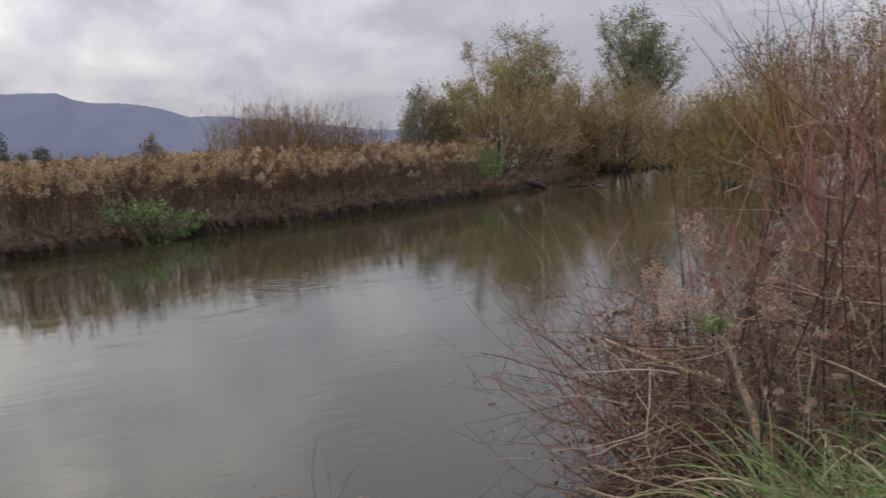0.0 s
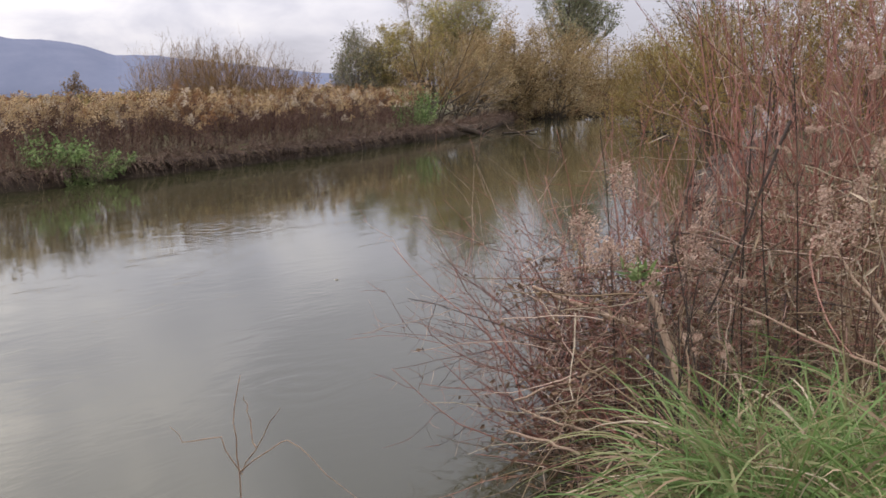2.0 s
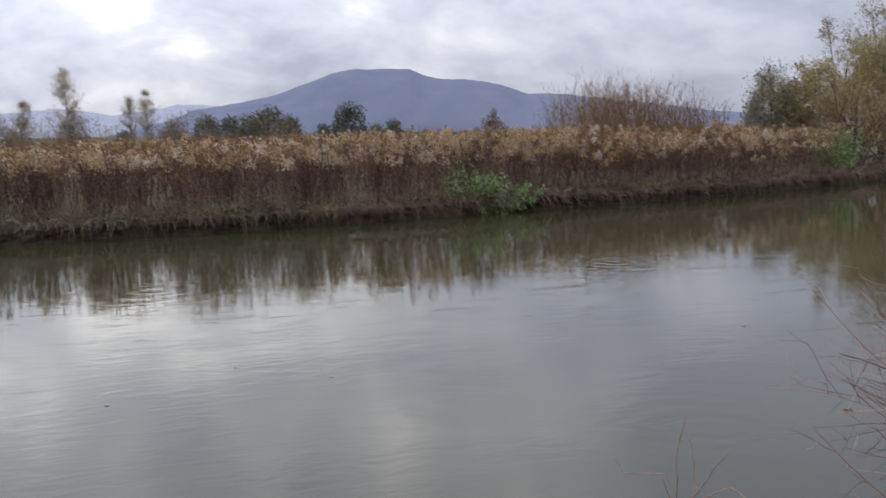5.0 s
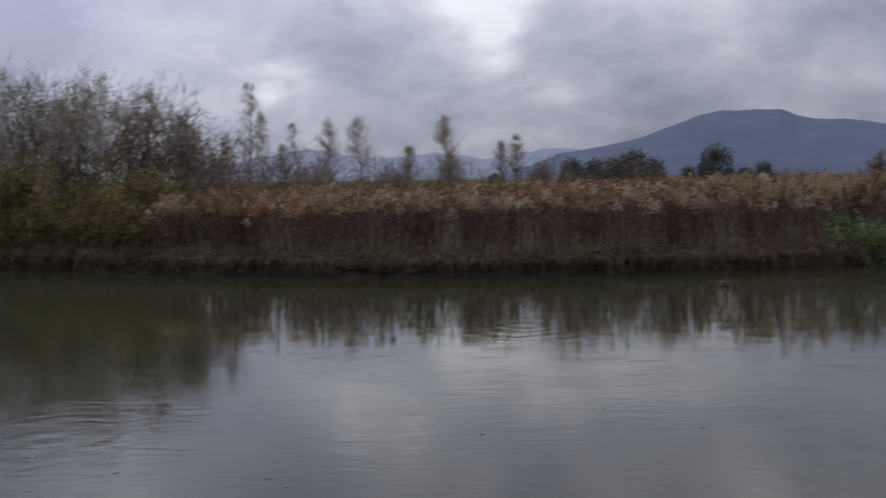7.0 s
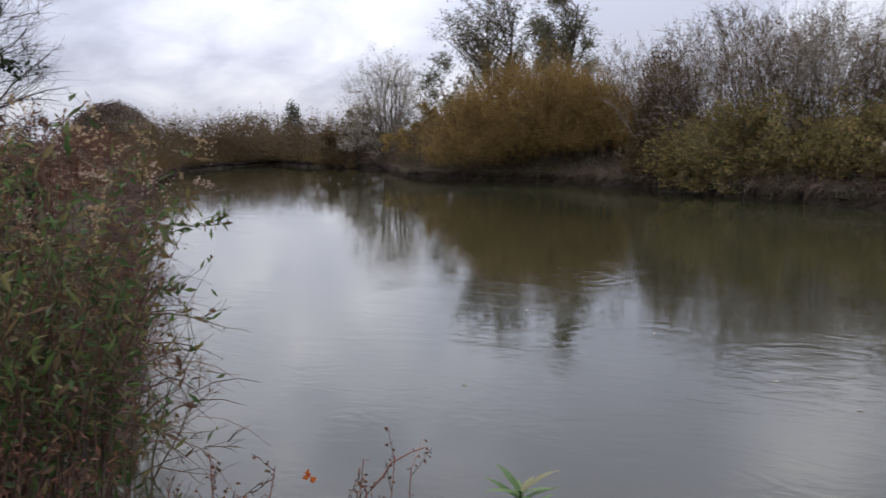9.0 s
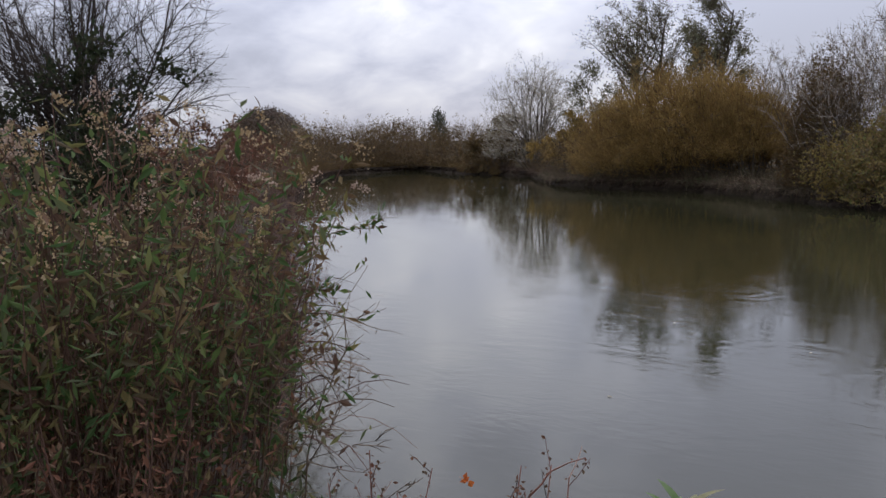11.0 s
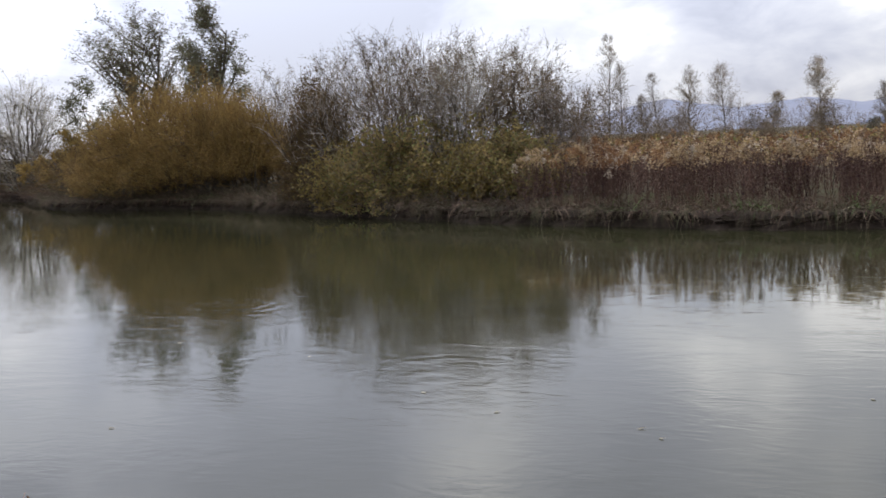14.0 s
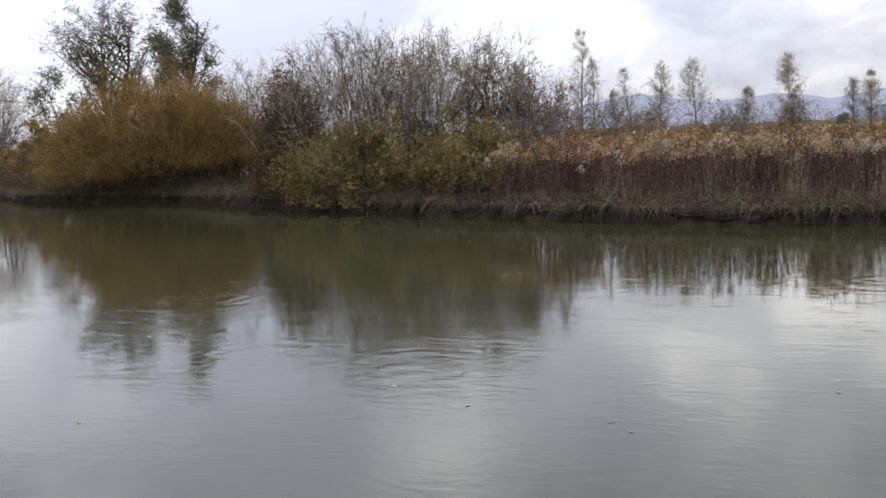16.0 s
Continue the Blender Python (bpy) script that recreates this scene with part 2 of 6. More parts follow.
GRASS = plant_mat("fresh_grass", [(0.095, 0.160, 0.045), (0.140, 0.225, 0.068), (0.205, 0.275, 0.105), (0.26, 0.235, 0.115)], 0.3, 0.5)
HERB = plant_mat("green_herb_leaves", [(0.055, 0.11, 0.028), (0.085, 0.16, 0.035), (0.12, 0.20, 0.05)], 0.3, 0.6)
HERB_AUTUMN = plant_mat("ageing_herb_leaves", [(0.060, 0.108, 0.032), (0.125, 0.185, 0.055), (0.23, 0.20, 0.076), (0.175, 0.10, 0.057), (0.112, 0.155, 0.066), (0.115, 0.068, 0.045)], 0.4, 0.6, 0.5)
LEAF_OCHRE = plant_mat("ochre_willow_leaves", [(0.36, 0.235, 0.072), (0.43, 0.295, 0.092), (0.29, 0.19, 0.062), (0.36, 0.275, 0.10)], 0.35)
LEAF_YELLOW = plant_mat("yellow_green_leaves", [(0.36, 0.305, 0.10), (0.43, 0.35, 0.115), (0.29, 0.27, 0.10), (0.39, 0.29, 0.105)], 0.35)
LEAF_BROWN = plant_mat("tan_autumn_leaves", [(0.38, 0.275, 0.145), (0.44, 0.33, 0.18), (0.32, 0.25, 0.135), (0.38, 0.31, 0.16)], 0.35)
LEAF_PALE = plant_mat("pale_cream_leaves", [(0.42, 0.38, 0.28), (0.50, 0.46, 0.36), (0.36, 0.32, 0.22)], 0.35)
LEAF_BANK = plant_mat("golden_green_leaves", [(0.27, 0.21, 0.065), (0.32, 0.24, 0.075), (0.22, 0.19, 0.065), (0.28, 0.19, 0.065)], 0.3)
LEAF_GREY = plant_mat("grey_green_leaves", [(0.165, 0.17, 0.10), (0.22, 0.22, 0.135), (0.26, 0.235, 0.14), (0.135, 0.13, 0.08)], 0.35)
LEAF_OLIVE = plant_mat("olive_leaves", [(0.25, 0.20, 0.072), (0.38, 0.29, 0.10), (0.30, 0.195, 0.09), (0.22, 0.235, 0.08)], 0.35)
LEAF_WILLOW = plant_mat("green_gold_willow_leaves", [(0.25, 0.25, 0.095), (0.33, 0.30, 0.105), (0.40, 0.28, 0.10), (0.27, 0.285, 0.12)], 0.35)
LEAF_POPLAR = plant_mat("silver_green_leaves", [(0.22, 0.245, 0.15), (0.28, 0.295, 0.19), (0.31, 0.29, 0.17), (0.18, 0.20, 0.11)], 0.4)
LEAF_DISTANT = plant_mat("dull_green_leaves", [(0.070, 0.082, 0.055), (0.095, 0.106, 0.072), (0.115, 0.108, 0.075)], 0.2)
LEAF_SCRUB = plant_mat("rusty_scrub_leaves", [(0.21, 0.145, 0.085), (0.26, 0.175, 0.10), (0.17, 0.125, 0.08), (0.20, 0.165, 0.095)], 0.3)
# brown woods, their colour lightened to paint in haze
LEAF_KNOLL = plant_mat("hazed_brown_woods", [(0.13, 0.10, 0.08), (0.17, 0.125, 0.10), (0.19, 0.14, 0.11), (0.14, 0.13, 0.10)], 0.1)
SEDGE = plant_mat("fading_sedge", [(0.072, 0.060, 0.036), (0.115, 0.10, 0.057), (0.082, 0.092, 0.040), (0.165, 0.13, 0.086)], 0.2)
TWIG_GREY = plant_mat("grey_brown_twigs", [(0.14, 0.11, 0.08), (0.215, 0.17, 0.12), (0.28, 0.23, 0.16)], 0.0)
LEAF_THICKET = plant_mat("brown_thicket_leaves", [(0.14, 0.085, 0.035), (0.18, 0.115, 0.045), (0.12, 0.08, 0.04), (0.15, 0.12, 0.05)], 0.3)
NETTLE = plant_mat("bright_nettle_leaves", [(0.15, 0.23, 0.075), (0.22, 0.31, 0.11), (0.28, 0.36, 0.15), (0.10, 0.16, 0.055)], 0.35, 0.55)
PALE_WOOD = bark_mat("bleached_wood", (0.15, 0.095, 0.062), (0.34, 0.25, 0.175), 40.0)
DEAD_GRASS = plant_mat("dead_bank_grass", [(0.060, 0.040, 0.030), (0.11, 0.072, 0.052), (0.20, 0.145, 0.10), (0.09, 0.060, 0.046)], 0.15)
TWIG_DARK = plant_mat("dark_twigs", [(0.025, 0.02, 0.016), (0.04, 0.03, 0.024), (0.06, 0.045, 0.034)], 0.0)
LEAF_DARK = plant_mat("dark_green_leaves", [(0.028, 0.040, 0.018), (0.045, 0.058, 0.025), (0.06, 0.06, 0.03)], 0.2)
LEAF_RED = plant_mat("rust_brown_leaves", [(0.15, 0.066, 0.040), (0.19, 0.090, 0.054), (0.12, 0.074, 0.042)], 0.2)
LEAF_DRY = plant_mat("withered_leaves", [(0.13, 0.08, 0.045), (0.20, 0.13, 0.075), (0.09, 0.055, 0.035)], 0.2)
ORANGE_LEAF = plant_mat("orange_dead_leaf", [(0.45, 0.13, 0.02), (0.40, 0.10, 0.02)], 0.2)
# wooded slopes with the blue of distance haze put into their base colour
HILL = hill_mat("haze_blue_mountain", (0.122, 0.139, 0.188), (0.144, 0.158, 0.207), 0.010)
HILL_FAR = hill_mat("haze_pale_ridge", (0.255, 0.272, 0.325), (0.285, 0.298, 0.345), 0.008)
KNOLL = hill_mat("wooded_knoll", (0.05, 0.036, 0.026), (0.10, 0.07, 0.045), 0.25)

# ---- mesh building ----
UP = np.array((0.0, 0.0, 1.0))


def unit(v):
    return v / np.maximum(np.linalg.norm(v, axis=-1, keepdims=True), 1e-9)


def mesh_of(name, verts, quads, materials, index=None, smooth=False):
    me = bpy.data.meshes.new(name)
    verts, quads = np.asarray(verts, np.float32).reshape(-1, 3), np.asarray(quads, np.int32)
    m, k = quads.shape
    me.vertices.add(len(verts))
    me.vertices.foreach_set("co", verts.ravel())
    me.loops.add(m * k)
    me.loops.foreach_set("vertex_index", quads.ravel())
    me.polygons.add(m)
    me.polygons.foreach_set("loop_start", np.arange(0, m * k, k, dtype=np.int32))
    for q in materials:
        me.materials.append(q)
    if index is not None:
        me.polygons.foreach_set("material_index", np.asarray(index, np.int32))
    me.polygons.foreach_set("use_smooth", np.full(m, smooth))
    me.update(calc_edges=True)
    return me


def join(chunks):
    """(verts, quads) pairs into one."""
    vs, qs, n = [], [], 0
    for v, q in chunks:
        vs.append(v)
        qs.append(q + n)
        n += len(v)
    return np.concatenate(vs), np.concatenate(qs)


def tubes(P, R, sides=3):
    """Tapered tubes along N paths of K points."""
    n, k, _ = P.shape
    tan = unit(np.gradient(P, axis=1))
    ref = np.where(np.abs(tan[..., 2:3]) > 0.9, np.array((1.0, 0, 0)), UP)
    a = unit(np.cross(tan, ref))
    b = np.cross(tan, a)
    ang = np.arange(sides) * 2 * np.pi / sides
    v = P[:, :, None] + R[:, :, None, None] * (a[:, :, None] * np.cos(ang)[:, None] + b[:, :, None] * np.sin(ang)[:, None])
    idx = np.arange(n * k * sides).reshape(n, k, sides)
    nxt = np.roll(idx, -1, axis=2)
    q = np.stack([idx[:, :-1], nxt[:, :-1], nxt[:, 1:], idx[:, 1:]], -1).reshape(-1, 4)
    return v.reshape(-1, 3), q


def blades(P, W, side):
    """Flat tapering blades along N paths of K points; side: N sideways directions."""
    n, k, _ = P.shape
    v = np.stack([P - side[:, None] * W[..., None], P + side[:, None] * W[..., None]], 2)
    idx = np.arange(n * k * 2).reshape(n, k, 2)
    q = np.stack([idx[:, :-1, 0], idx[:, :-1, 1], idx[:, 1:, 1], idx[:, 1:, 0]], -1).reshape(-1, 4)
    return v.reshape(-1, 3), q


def twiglets(rng, P, R):
    """The thinnest far twigs, as slim ribbons."""
    d = unit(P[:, -1] - P[:, 0])
    return blades(P, R * 1.3, unit(np.cross(d, rng.normal(size=d.shape))))


def leaves(rng, pos, length, width, lean=None, spread=1.0):
    """Diamond leaves, each folded a little along its rib."""
    n = len(pos)
    d = rng.normal(size=(n, 3)) * spread
    if lean is not None:
        d = d + lean
    d = unit(d)
    w = unit(np.cross(d, rng.normal(size=(n, 3))))
    up = np.cross(d, w)
    L = (length * rng.uniform(0.6, 1.3, n))[:, None]
    Wd = (width * rng.uniform(0.6, 1.3, n))[:, None]
    v = np.stack([pos, pos + d * L * 0.45 + w * Wd + up * Wd * 0.4, pos + d * L, pos + d * L * 0.45 - w * Wd + up * Wd * 0.4], 1)
    return v.reshape(-1, 3), np.arange(n * 4).reshape(n, 4)


def grow(rng, start, way, length, r0, k=6, wander=0.12, lift=0.0, taper=0.25):
    """N paths from start, wandering, lifted (or drooping) as they go."""
    n = len(start)
    P = np.zeros((n, k, 3))
    P[:, 0] = start
    d = unit(np.asarray(way, float))
    step = (length / (k - 1))[:, None]
    for i in range(1, k):
        d = unit(d + rng.normal(size=(n, 3)) * wander + UP * lift)
        P[:, i] = P[:, i - 1] + d * step
    R = r0[:, None] * np.linspace(1, taper, k)
    return P, R


def spawn(rng, P, R, count, lo=0.3, hi=1.0, angle=(25, 60), thin=0.55):
    """Starts, ways and radii of side shoots along the paths."""
    n, k, _ = P.shape
    i = np.repeat(np.arange(n), count)
    t = rng.uniform(lo, hi, len(i)) * (k - 1)
    j = np.minimum(t.astype(int), k - 2)
    f = (t - j)[:, None]
    start = P[i, j] * (1 - f) + P[i, j + 1] * f
    tan = unit(P[i, j + 1] - P[i, j])
    a = np.radians(rng.uniform(*angle, len(i)))[:, None]
    out = unit(np.cross(tan, rng.normal(size=(len(i), 3))))
    way = tan * np.cos(a) + out * np.sin(a)
    r = (R[i, j] * (1 - f[:, 0]) + R[i, j + 1] * f[:, 0]) * thin
    return start, way, r, i, t / (k - 1)


def along(rng, P, count, jitter=0.0, lo=0.2):
    n, k, _ = P.shape
    i = np.repeat(np.arange(n), count)
    t = rng.uniform(lo, 1, len(i)) * (k - 1)
    j = np.minimum(t.astype(int), k - 2)
    f = (t - j)[:, None]
    return P[i, j] * (1 - f) + P[i, j + 1] * f + rng.normal(size=(len(i), 3)) * jitter


def part(name, geo, material, parent, label="", smooth=False):
    ob = new(name, mesh_of(name, geo[0], geo[1], [material], smooth=smooth))
    ob.parent = parent
    if label:
        tagged(ob, label)
    return ob


def strands(name, P, R, sides, material, parent, label=""):
    """Each stem or limb as a part of its own."""
    for i in range(len(P)):
        part(name, tubes(P[i:i + 1], R[i:i + 1], sides), material, parent, label, True)


def growth(name, geo, material, parent):
    return tagged(part(name, geo, material, parent), kind="stuff")


def thing(name, place, label, category, group=""):
    ob = new(name)
    ob.location = place
    ob.empty_display_size = 0.2
    return tagged(ob, label, category, group)


def polar(az, d):
    return d * math.sin(radians(az)), d * math.cos(radians(az))


def near(az, d):
    """A place on the near bank, by its bearing and distance from where that bank is seen."""
    e, (x, y) = UPSTREAM if az > 0 else DOWNSTREAM, polar(az, d)
    return e.x + x, e.y + y


def spot(az, el, d):
    return np.array([*near(az, d), EYE.z + d * math.tan(radians(el))])


# ---- the river's plan: water's edge, far bank then near bank ----
FAR = [(-64.2, 51.1), (-53.9, 45.9), (-47.9, 44.9), (-42.8, 43.4), (-37.3, 38.9), (-33.8, 35.9), (-29.3, 34.5), (-26.2, 34.4), (-23.4, 33.9),
       (-20.2, 32.2), (-15.6, 29.5), (-13.1, 28.2), (-10.9, 27.0), (-7.0, 25.5), (-3.4, 24.2), (0.0, 23.8), (3.2, 23.8), (6.9, 24.6), (10.6, 25.2),
       (12.2, 25.5), (16.4, 26.4), (22.2, 27.9), (26.3, 29.5), (31.3, 31.2), (34.9, 32.9), (42.2, 37.5), (48.3, 40.6), (54.3, 41.8), (75.3, 45.8),
       (95.4, 39.8), (110.4, 21.7)]
NEAR = [(95, 15), (75, 24), (56, 24), (35, 17), (18.2, 10.4), (9.6, 5.7), (6.8, 4.1), (5.1, 3.1), (4.1, 2.6), (2.65, 2.08), (0.5, 1.72), (-1.75, 1.5), (-3.67, 1.9),
        (-5.87, 3.0), (-10.27, 5.7), (-18, 10.3), (-26, 14.8), (-37, 22), (-49, 30), (-59, 38.5), (-62, 44)]
RING = np.array(FAR + NEAR)


def land(x, y):
    """How far a place lies from the water's edge: over 0 on land, under 0 in the river."""
    p = np.stack([np.ravel(x), np.ravel(y)], -1).astype(float)
    a, b = RING, np.roll(RING, -1, 0)
    best = np.full(len(p), 1e18)
    inside = np.zeros(len(p), bool)
    for (ax, ay), (bx, by) in zip(a, b):
        ex, ey = bx - ax, by - ay
        t = np.clip(((p[:, 0] - ax) * ex + (p[:, 1] - ay) * ey) / (ex * ex + ey * ey), 0, 1)
        best = np.minimum(best, (p[:, 0] - ax - t * ex) ** 2 + (p[:, 1] - ay - t * ey) ** 2)
        if ay != by:
            inside ^= ((ay > p[:, 1]) != (by > p[:, 1])) & (p[:, 0] < ex * (p[:, 1] - ay) / (by - ay) + ax)
    return np.where(inside, -1, 1) * np.sqrt(best)


def height(x, y):
    x, y = np.ravel(np.asarray(x, float)), np.ravel(np.asarray(y, float))
    s = land(x, y) + 0.16 * np.sin(x * 1.9 + np.sin(y * 1.3) * 2) + 0.10 * np.sin(x * 4.3 + y * 3.1)
    bed = np.clip(s * 0.6, -1.3, 0)
    rise = 0.42 * np.clip((s - 0.1) / 0.6, 0, 1) ** 0.6 + 0.16 * np.clip((s - 0.5) / 2.5, 0, 1)
    near_side = np.clip((8 - y) / 6, 0, 1) * np.clip((s - 0.3) / 1.2, 0, 1)
    rough = (0.05 * np.sin(x * 2.3 + 1.1 * np.sin(y * 1.7)) + 0.05 * np.sin(y * 2.9 + x * 0.7)) * np.clip(s, 0, 1)
    return np.where(s < 0, bed, rise + 0.22 * near_side + rough)


def ground_z(x, y):
    return float(height([x], [y])[0])


def spaced(lo, hi, step, far, ratio=1.22):
    mid = list(np.arange(lo, hi + step / 2, step))
    out, s = [mid[-1]], step
    while out[-1] < far:
        s *= ratio
        out.append(out[-1] + s)
    back, s = [mid[0]], step
    while back[-1] > -far:
        s *= ratio
        back.append(back[-1] - s)
    return np.array(back[:0:-1] + mid + out[1:])


def build_ground():
    gx, gy = spaced(-68, 42, 0.55, 4600), spaced(-3, 55, 0.5, 4600)
    X, Y = np.meshgrid(gx, gy)
    Z = height(X, Y)
    v = np.stack([X.ravel(), Y.ravel(), Z], -1)
    i = np.arange(len(v)).reshape(len(gy), len(gx))
    q = np.stack([i[:-1, :-1], i[:-1, 1:], i[1:, 1:], i[1:, :-1]], -1).reshape(-1, 4)
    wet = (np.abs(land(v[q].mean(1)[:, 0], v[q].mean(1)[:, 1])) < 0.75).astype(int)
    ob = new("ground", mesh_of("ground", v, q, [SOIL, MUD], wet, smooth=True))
    tagged(ob, "brown meadow soil sloping down to muddy river banks", "ground", kind="structure")


build_ground()


def bank(name, line, label, seed):
    """The river's cut bank: clods and hollows of wet mud under a lip of turf."""
    rng = np.random.default_rng(seed)
    p = np.array(line, float)
    seg = np.linalg.norm(np.diff(p, axis=0), axis=1)
    sm = np.concatenate([[0], np.cumsum(seg)])
    t = np.arange(0, sm[-1], 0.16)
    c = np.stack([np.interp(t, sm, p[:, 0]), np.interp(t, sm, p[:, 1])], -1)
    for _ in range(6):
        c[1:-1] = (c[:-2] + c[1:-1] * 2 + c[2:]) / 4
    tan = unit(np.gradient(c, axis=0))
    nrm = np.stack([-tan[:, 1], tan[:, 0]], -1)
    test = land(c[:, 0] + nrm[:, 0] * 0.5, c[:, 1] + nrm[:, 1] * 0.5)
    nrm *= np.sign(np.median(test))
    section = [(-0.5, -0.35), (-0.06, -0.05), (0.05, 0.05), (0.12, 0.14), (0.10, 0.22), (0.06, 0.30), (0.08, 0.36), (0.18, 0.41), (0.35, 0.43), (0.6, 0.44), (1.1, 0.36)]
    smooth_noise = lambda k: np.convolve(rng.normal(size=len(t) + 40), np.ones(k) / math.sqrt(k), "same")[20:20 + len(t)]
    wob = 0.16 * smooth_noise(14) + 0.07 * smooth_noise(4)
    tall = 1 + 0.14 * smooth_noise(20)
    V = []
    for k, (so, zo) in enumerate(section):
        so2 = so + wob * (1 if 0 < k < 9 else 0.3) + 0.05 * smooth_noise(2) * (0 < k < 9)
        z = zo * tall + 0.025 * smooth_noise(2) * (1 < k < 9)
        V.append(np.stack([c[:, 0] + nrm[:, 0] * so2, c[:, 1] + nrm[:, 1] * so2, z], -1))
    V = np.array(V)
    i = np.arange(V.shape[0] * V.shape[1]).reshape(V.shape[:2])
    q = np.stack([i[:-1, :-1], i[:-1, 1:], i[1:, 1:], i[1:, :-1]], -1).reshape(-1, 4)
    tagged(new(name, mesh_of(name, V.reshape(-1, 3), q, [MUD])), label, "bank", kind="structure")


bank("bank_far", FAR[:29], "dark undercut bank of wet mud", 61)
bank("bank_end", NEAR[-3:] + FAR[:3], "dark muddy bank at the river's bend", 64)
bank("bank_near", NEAR[12:], "dark muddy near bank down the river", 62)
bank("bank_near_up", NEAR[2:6], "dark muddy near bank up the river", 63)
wv = np.array([(-130, -40, 0), (150, -40, 0), (150, 110, 0), (-130, 110, 0)], float)
wat = new("water", mesh_of("water", wv, np.array([[0, 1, 2, 3]]), [WATER]))
tagged(wat, "calm murky grey-green river water with faint ripples", "water", kind="structure")


# ---- far mountains ----
def ridge(name, dist, profile, material, label, rough, depth):
    az = np.arange(profile[0][0], profile[-1][0], 0.12)
    el = np.interp(az, [p[0] for p in profile], [p[1] for p in profile]) - 0.10
    rng = np.random.default_rng(5)
    el = el + np.convolve(rng.normal(size=len(az)), np.ones(5) / 5, "same") * rough
    rows = np.linspace(0, 1, 30)
    V = []
    for r in rows:
        d = dist + depth * (r - 1)
        fold = 1 + (0.06 * np.sin(az * 0.9 + 0.8 * r) + 0.04 * np.sin(az * 2.1 - 1.2 * r + 1)) * (1 - r) * np.minimum(r * 3, 1)
        h = (EYE.z + dist * np.tan(np.radians(el))) * np.sin(r * np.pi / 2) ** 0.8 * fold - 3 * (1 - r)
        V.append(np.stack([d * np.sin(np.radians(az)), d * np.cos(np.radians(az)), h], -1))
    V = np.array(V)
    i = np.arange(V.shape[0] * V.shape[1]).reshape(V.shape[:2])
    q = np.stack([i[:-1, :-1], i[:-1, 1:], i[1:, 1:], i[1:, :-1]], -1).reshape(-1, 4)
    ob = new(name, mesh_of(name, V.reshape(-1, 3), q, [material], smooth=True))
    tagged(ob, label, "mountain", kind="structure")


# both ridges carry painted haze, the farther one paler
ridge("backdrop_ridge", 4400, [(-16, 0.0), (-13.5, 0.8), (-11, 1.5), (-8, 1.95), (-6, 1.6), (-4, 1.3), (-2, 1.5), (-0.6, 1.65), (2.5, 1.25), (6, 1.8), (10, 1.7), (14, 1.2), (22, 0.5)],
      HILL_FAR, "far ridge under the clouds, coloured pale blue for distance haze", 0.05, 900)
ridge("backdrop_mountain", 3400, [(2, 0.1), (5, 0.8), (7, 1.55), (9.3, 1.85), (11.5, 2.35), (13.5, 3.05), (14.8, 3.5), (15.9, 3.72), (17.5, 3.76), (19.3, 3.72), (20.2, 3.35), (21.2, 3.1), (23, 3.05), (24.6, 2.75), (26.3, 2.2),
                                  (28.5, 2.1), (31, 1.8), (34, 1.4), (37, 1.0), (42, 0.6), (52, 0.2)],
      HILL, "wooded mountain with a flat-topped summit, coloured blue for distance haze", 0.03, 600)


def knoll():
    k = 40
    u = np.linspace(-1, 1, k)
    X, Y = np.meshgrid(u * 9, u * 9)
    rng = np.random.default_rng(11)
    Z = 9.6 * np.clip(1 - (X / 9) ** 2 * 0.9 - (Y / 9) ** 2 * 0.9, 0, 1) ** 0.6 + rng.normal(size=X.shape) * 0.25 - 0.5
    cx, cy = polar(-60.2, 205)
    v = np.stack([X.ravel() + cx, Y.ravel() + cy, Z.ravel()], -1)
    i = np.arange(k * k).reshape(k, k)
    q = np.stack([i[:-1, :-1], i[:-1, 1:], i[1:, 1:], i[1:, :-1]], -1).reshape(-1, 4)
    pick = rng.choice(len(v), 16000)
    woods = leaves(rng, v[pick] + rng.normal(size=(16000, 3)) * np.array((0.5, 0.5, 0.5)), 0.40, 0.15)
    geo = join([(v, q), woods])
    tagged(new("backdrop_knoll", mesh_of("backdrop_knoll", *geo, [KNOLL, LEAF_KNOLL], np.concatenate([np.zeros(len(q)), np.ones(16000)]))), "low knoll covered in brown autumn woods, lightened for haze", "hill", kind="structure")


knoll()


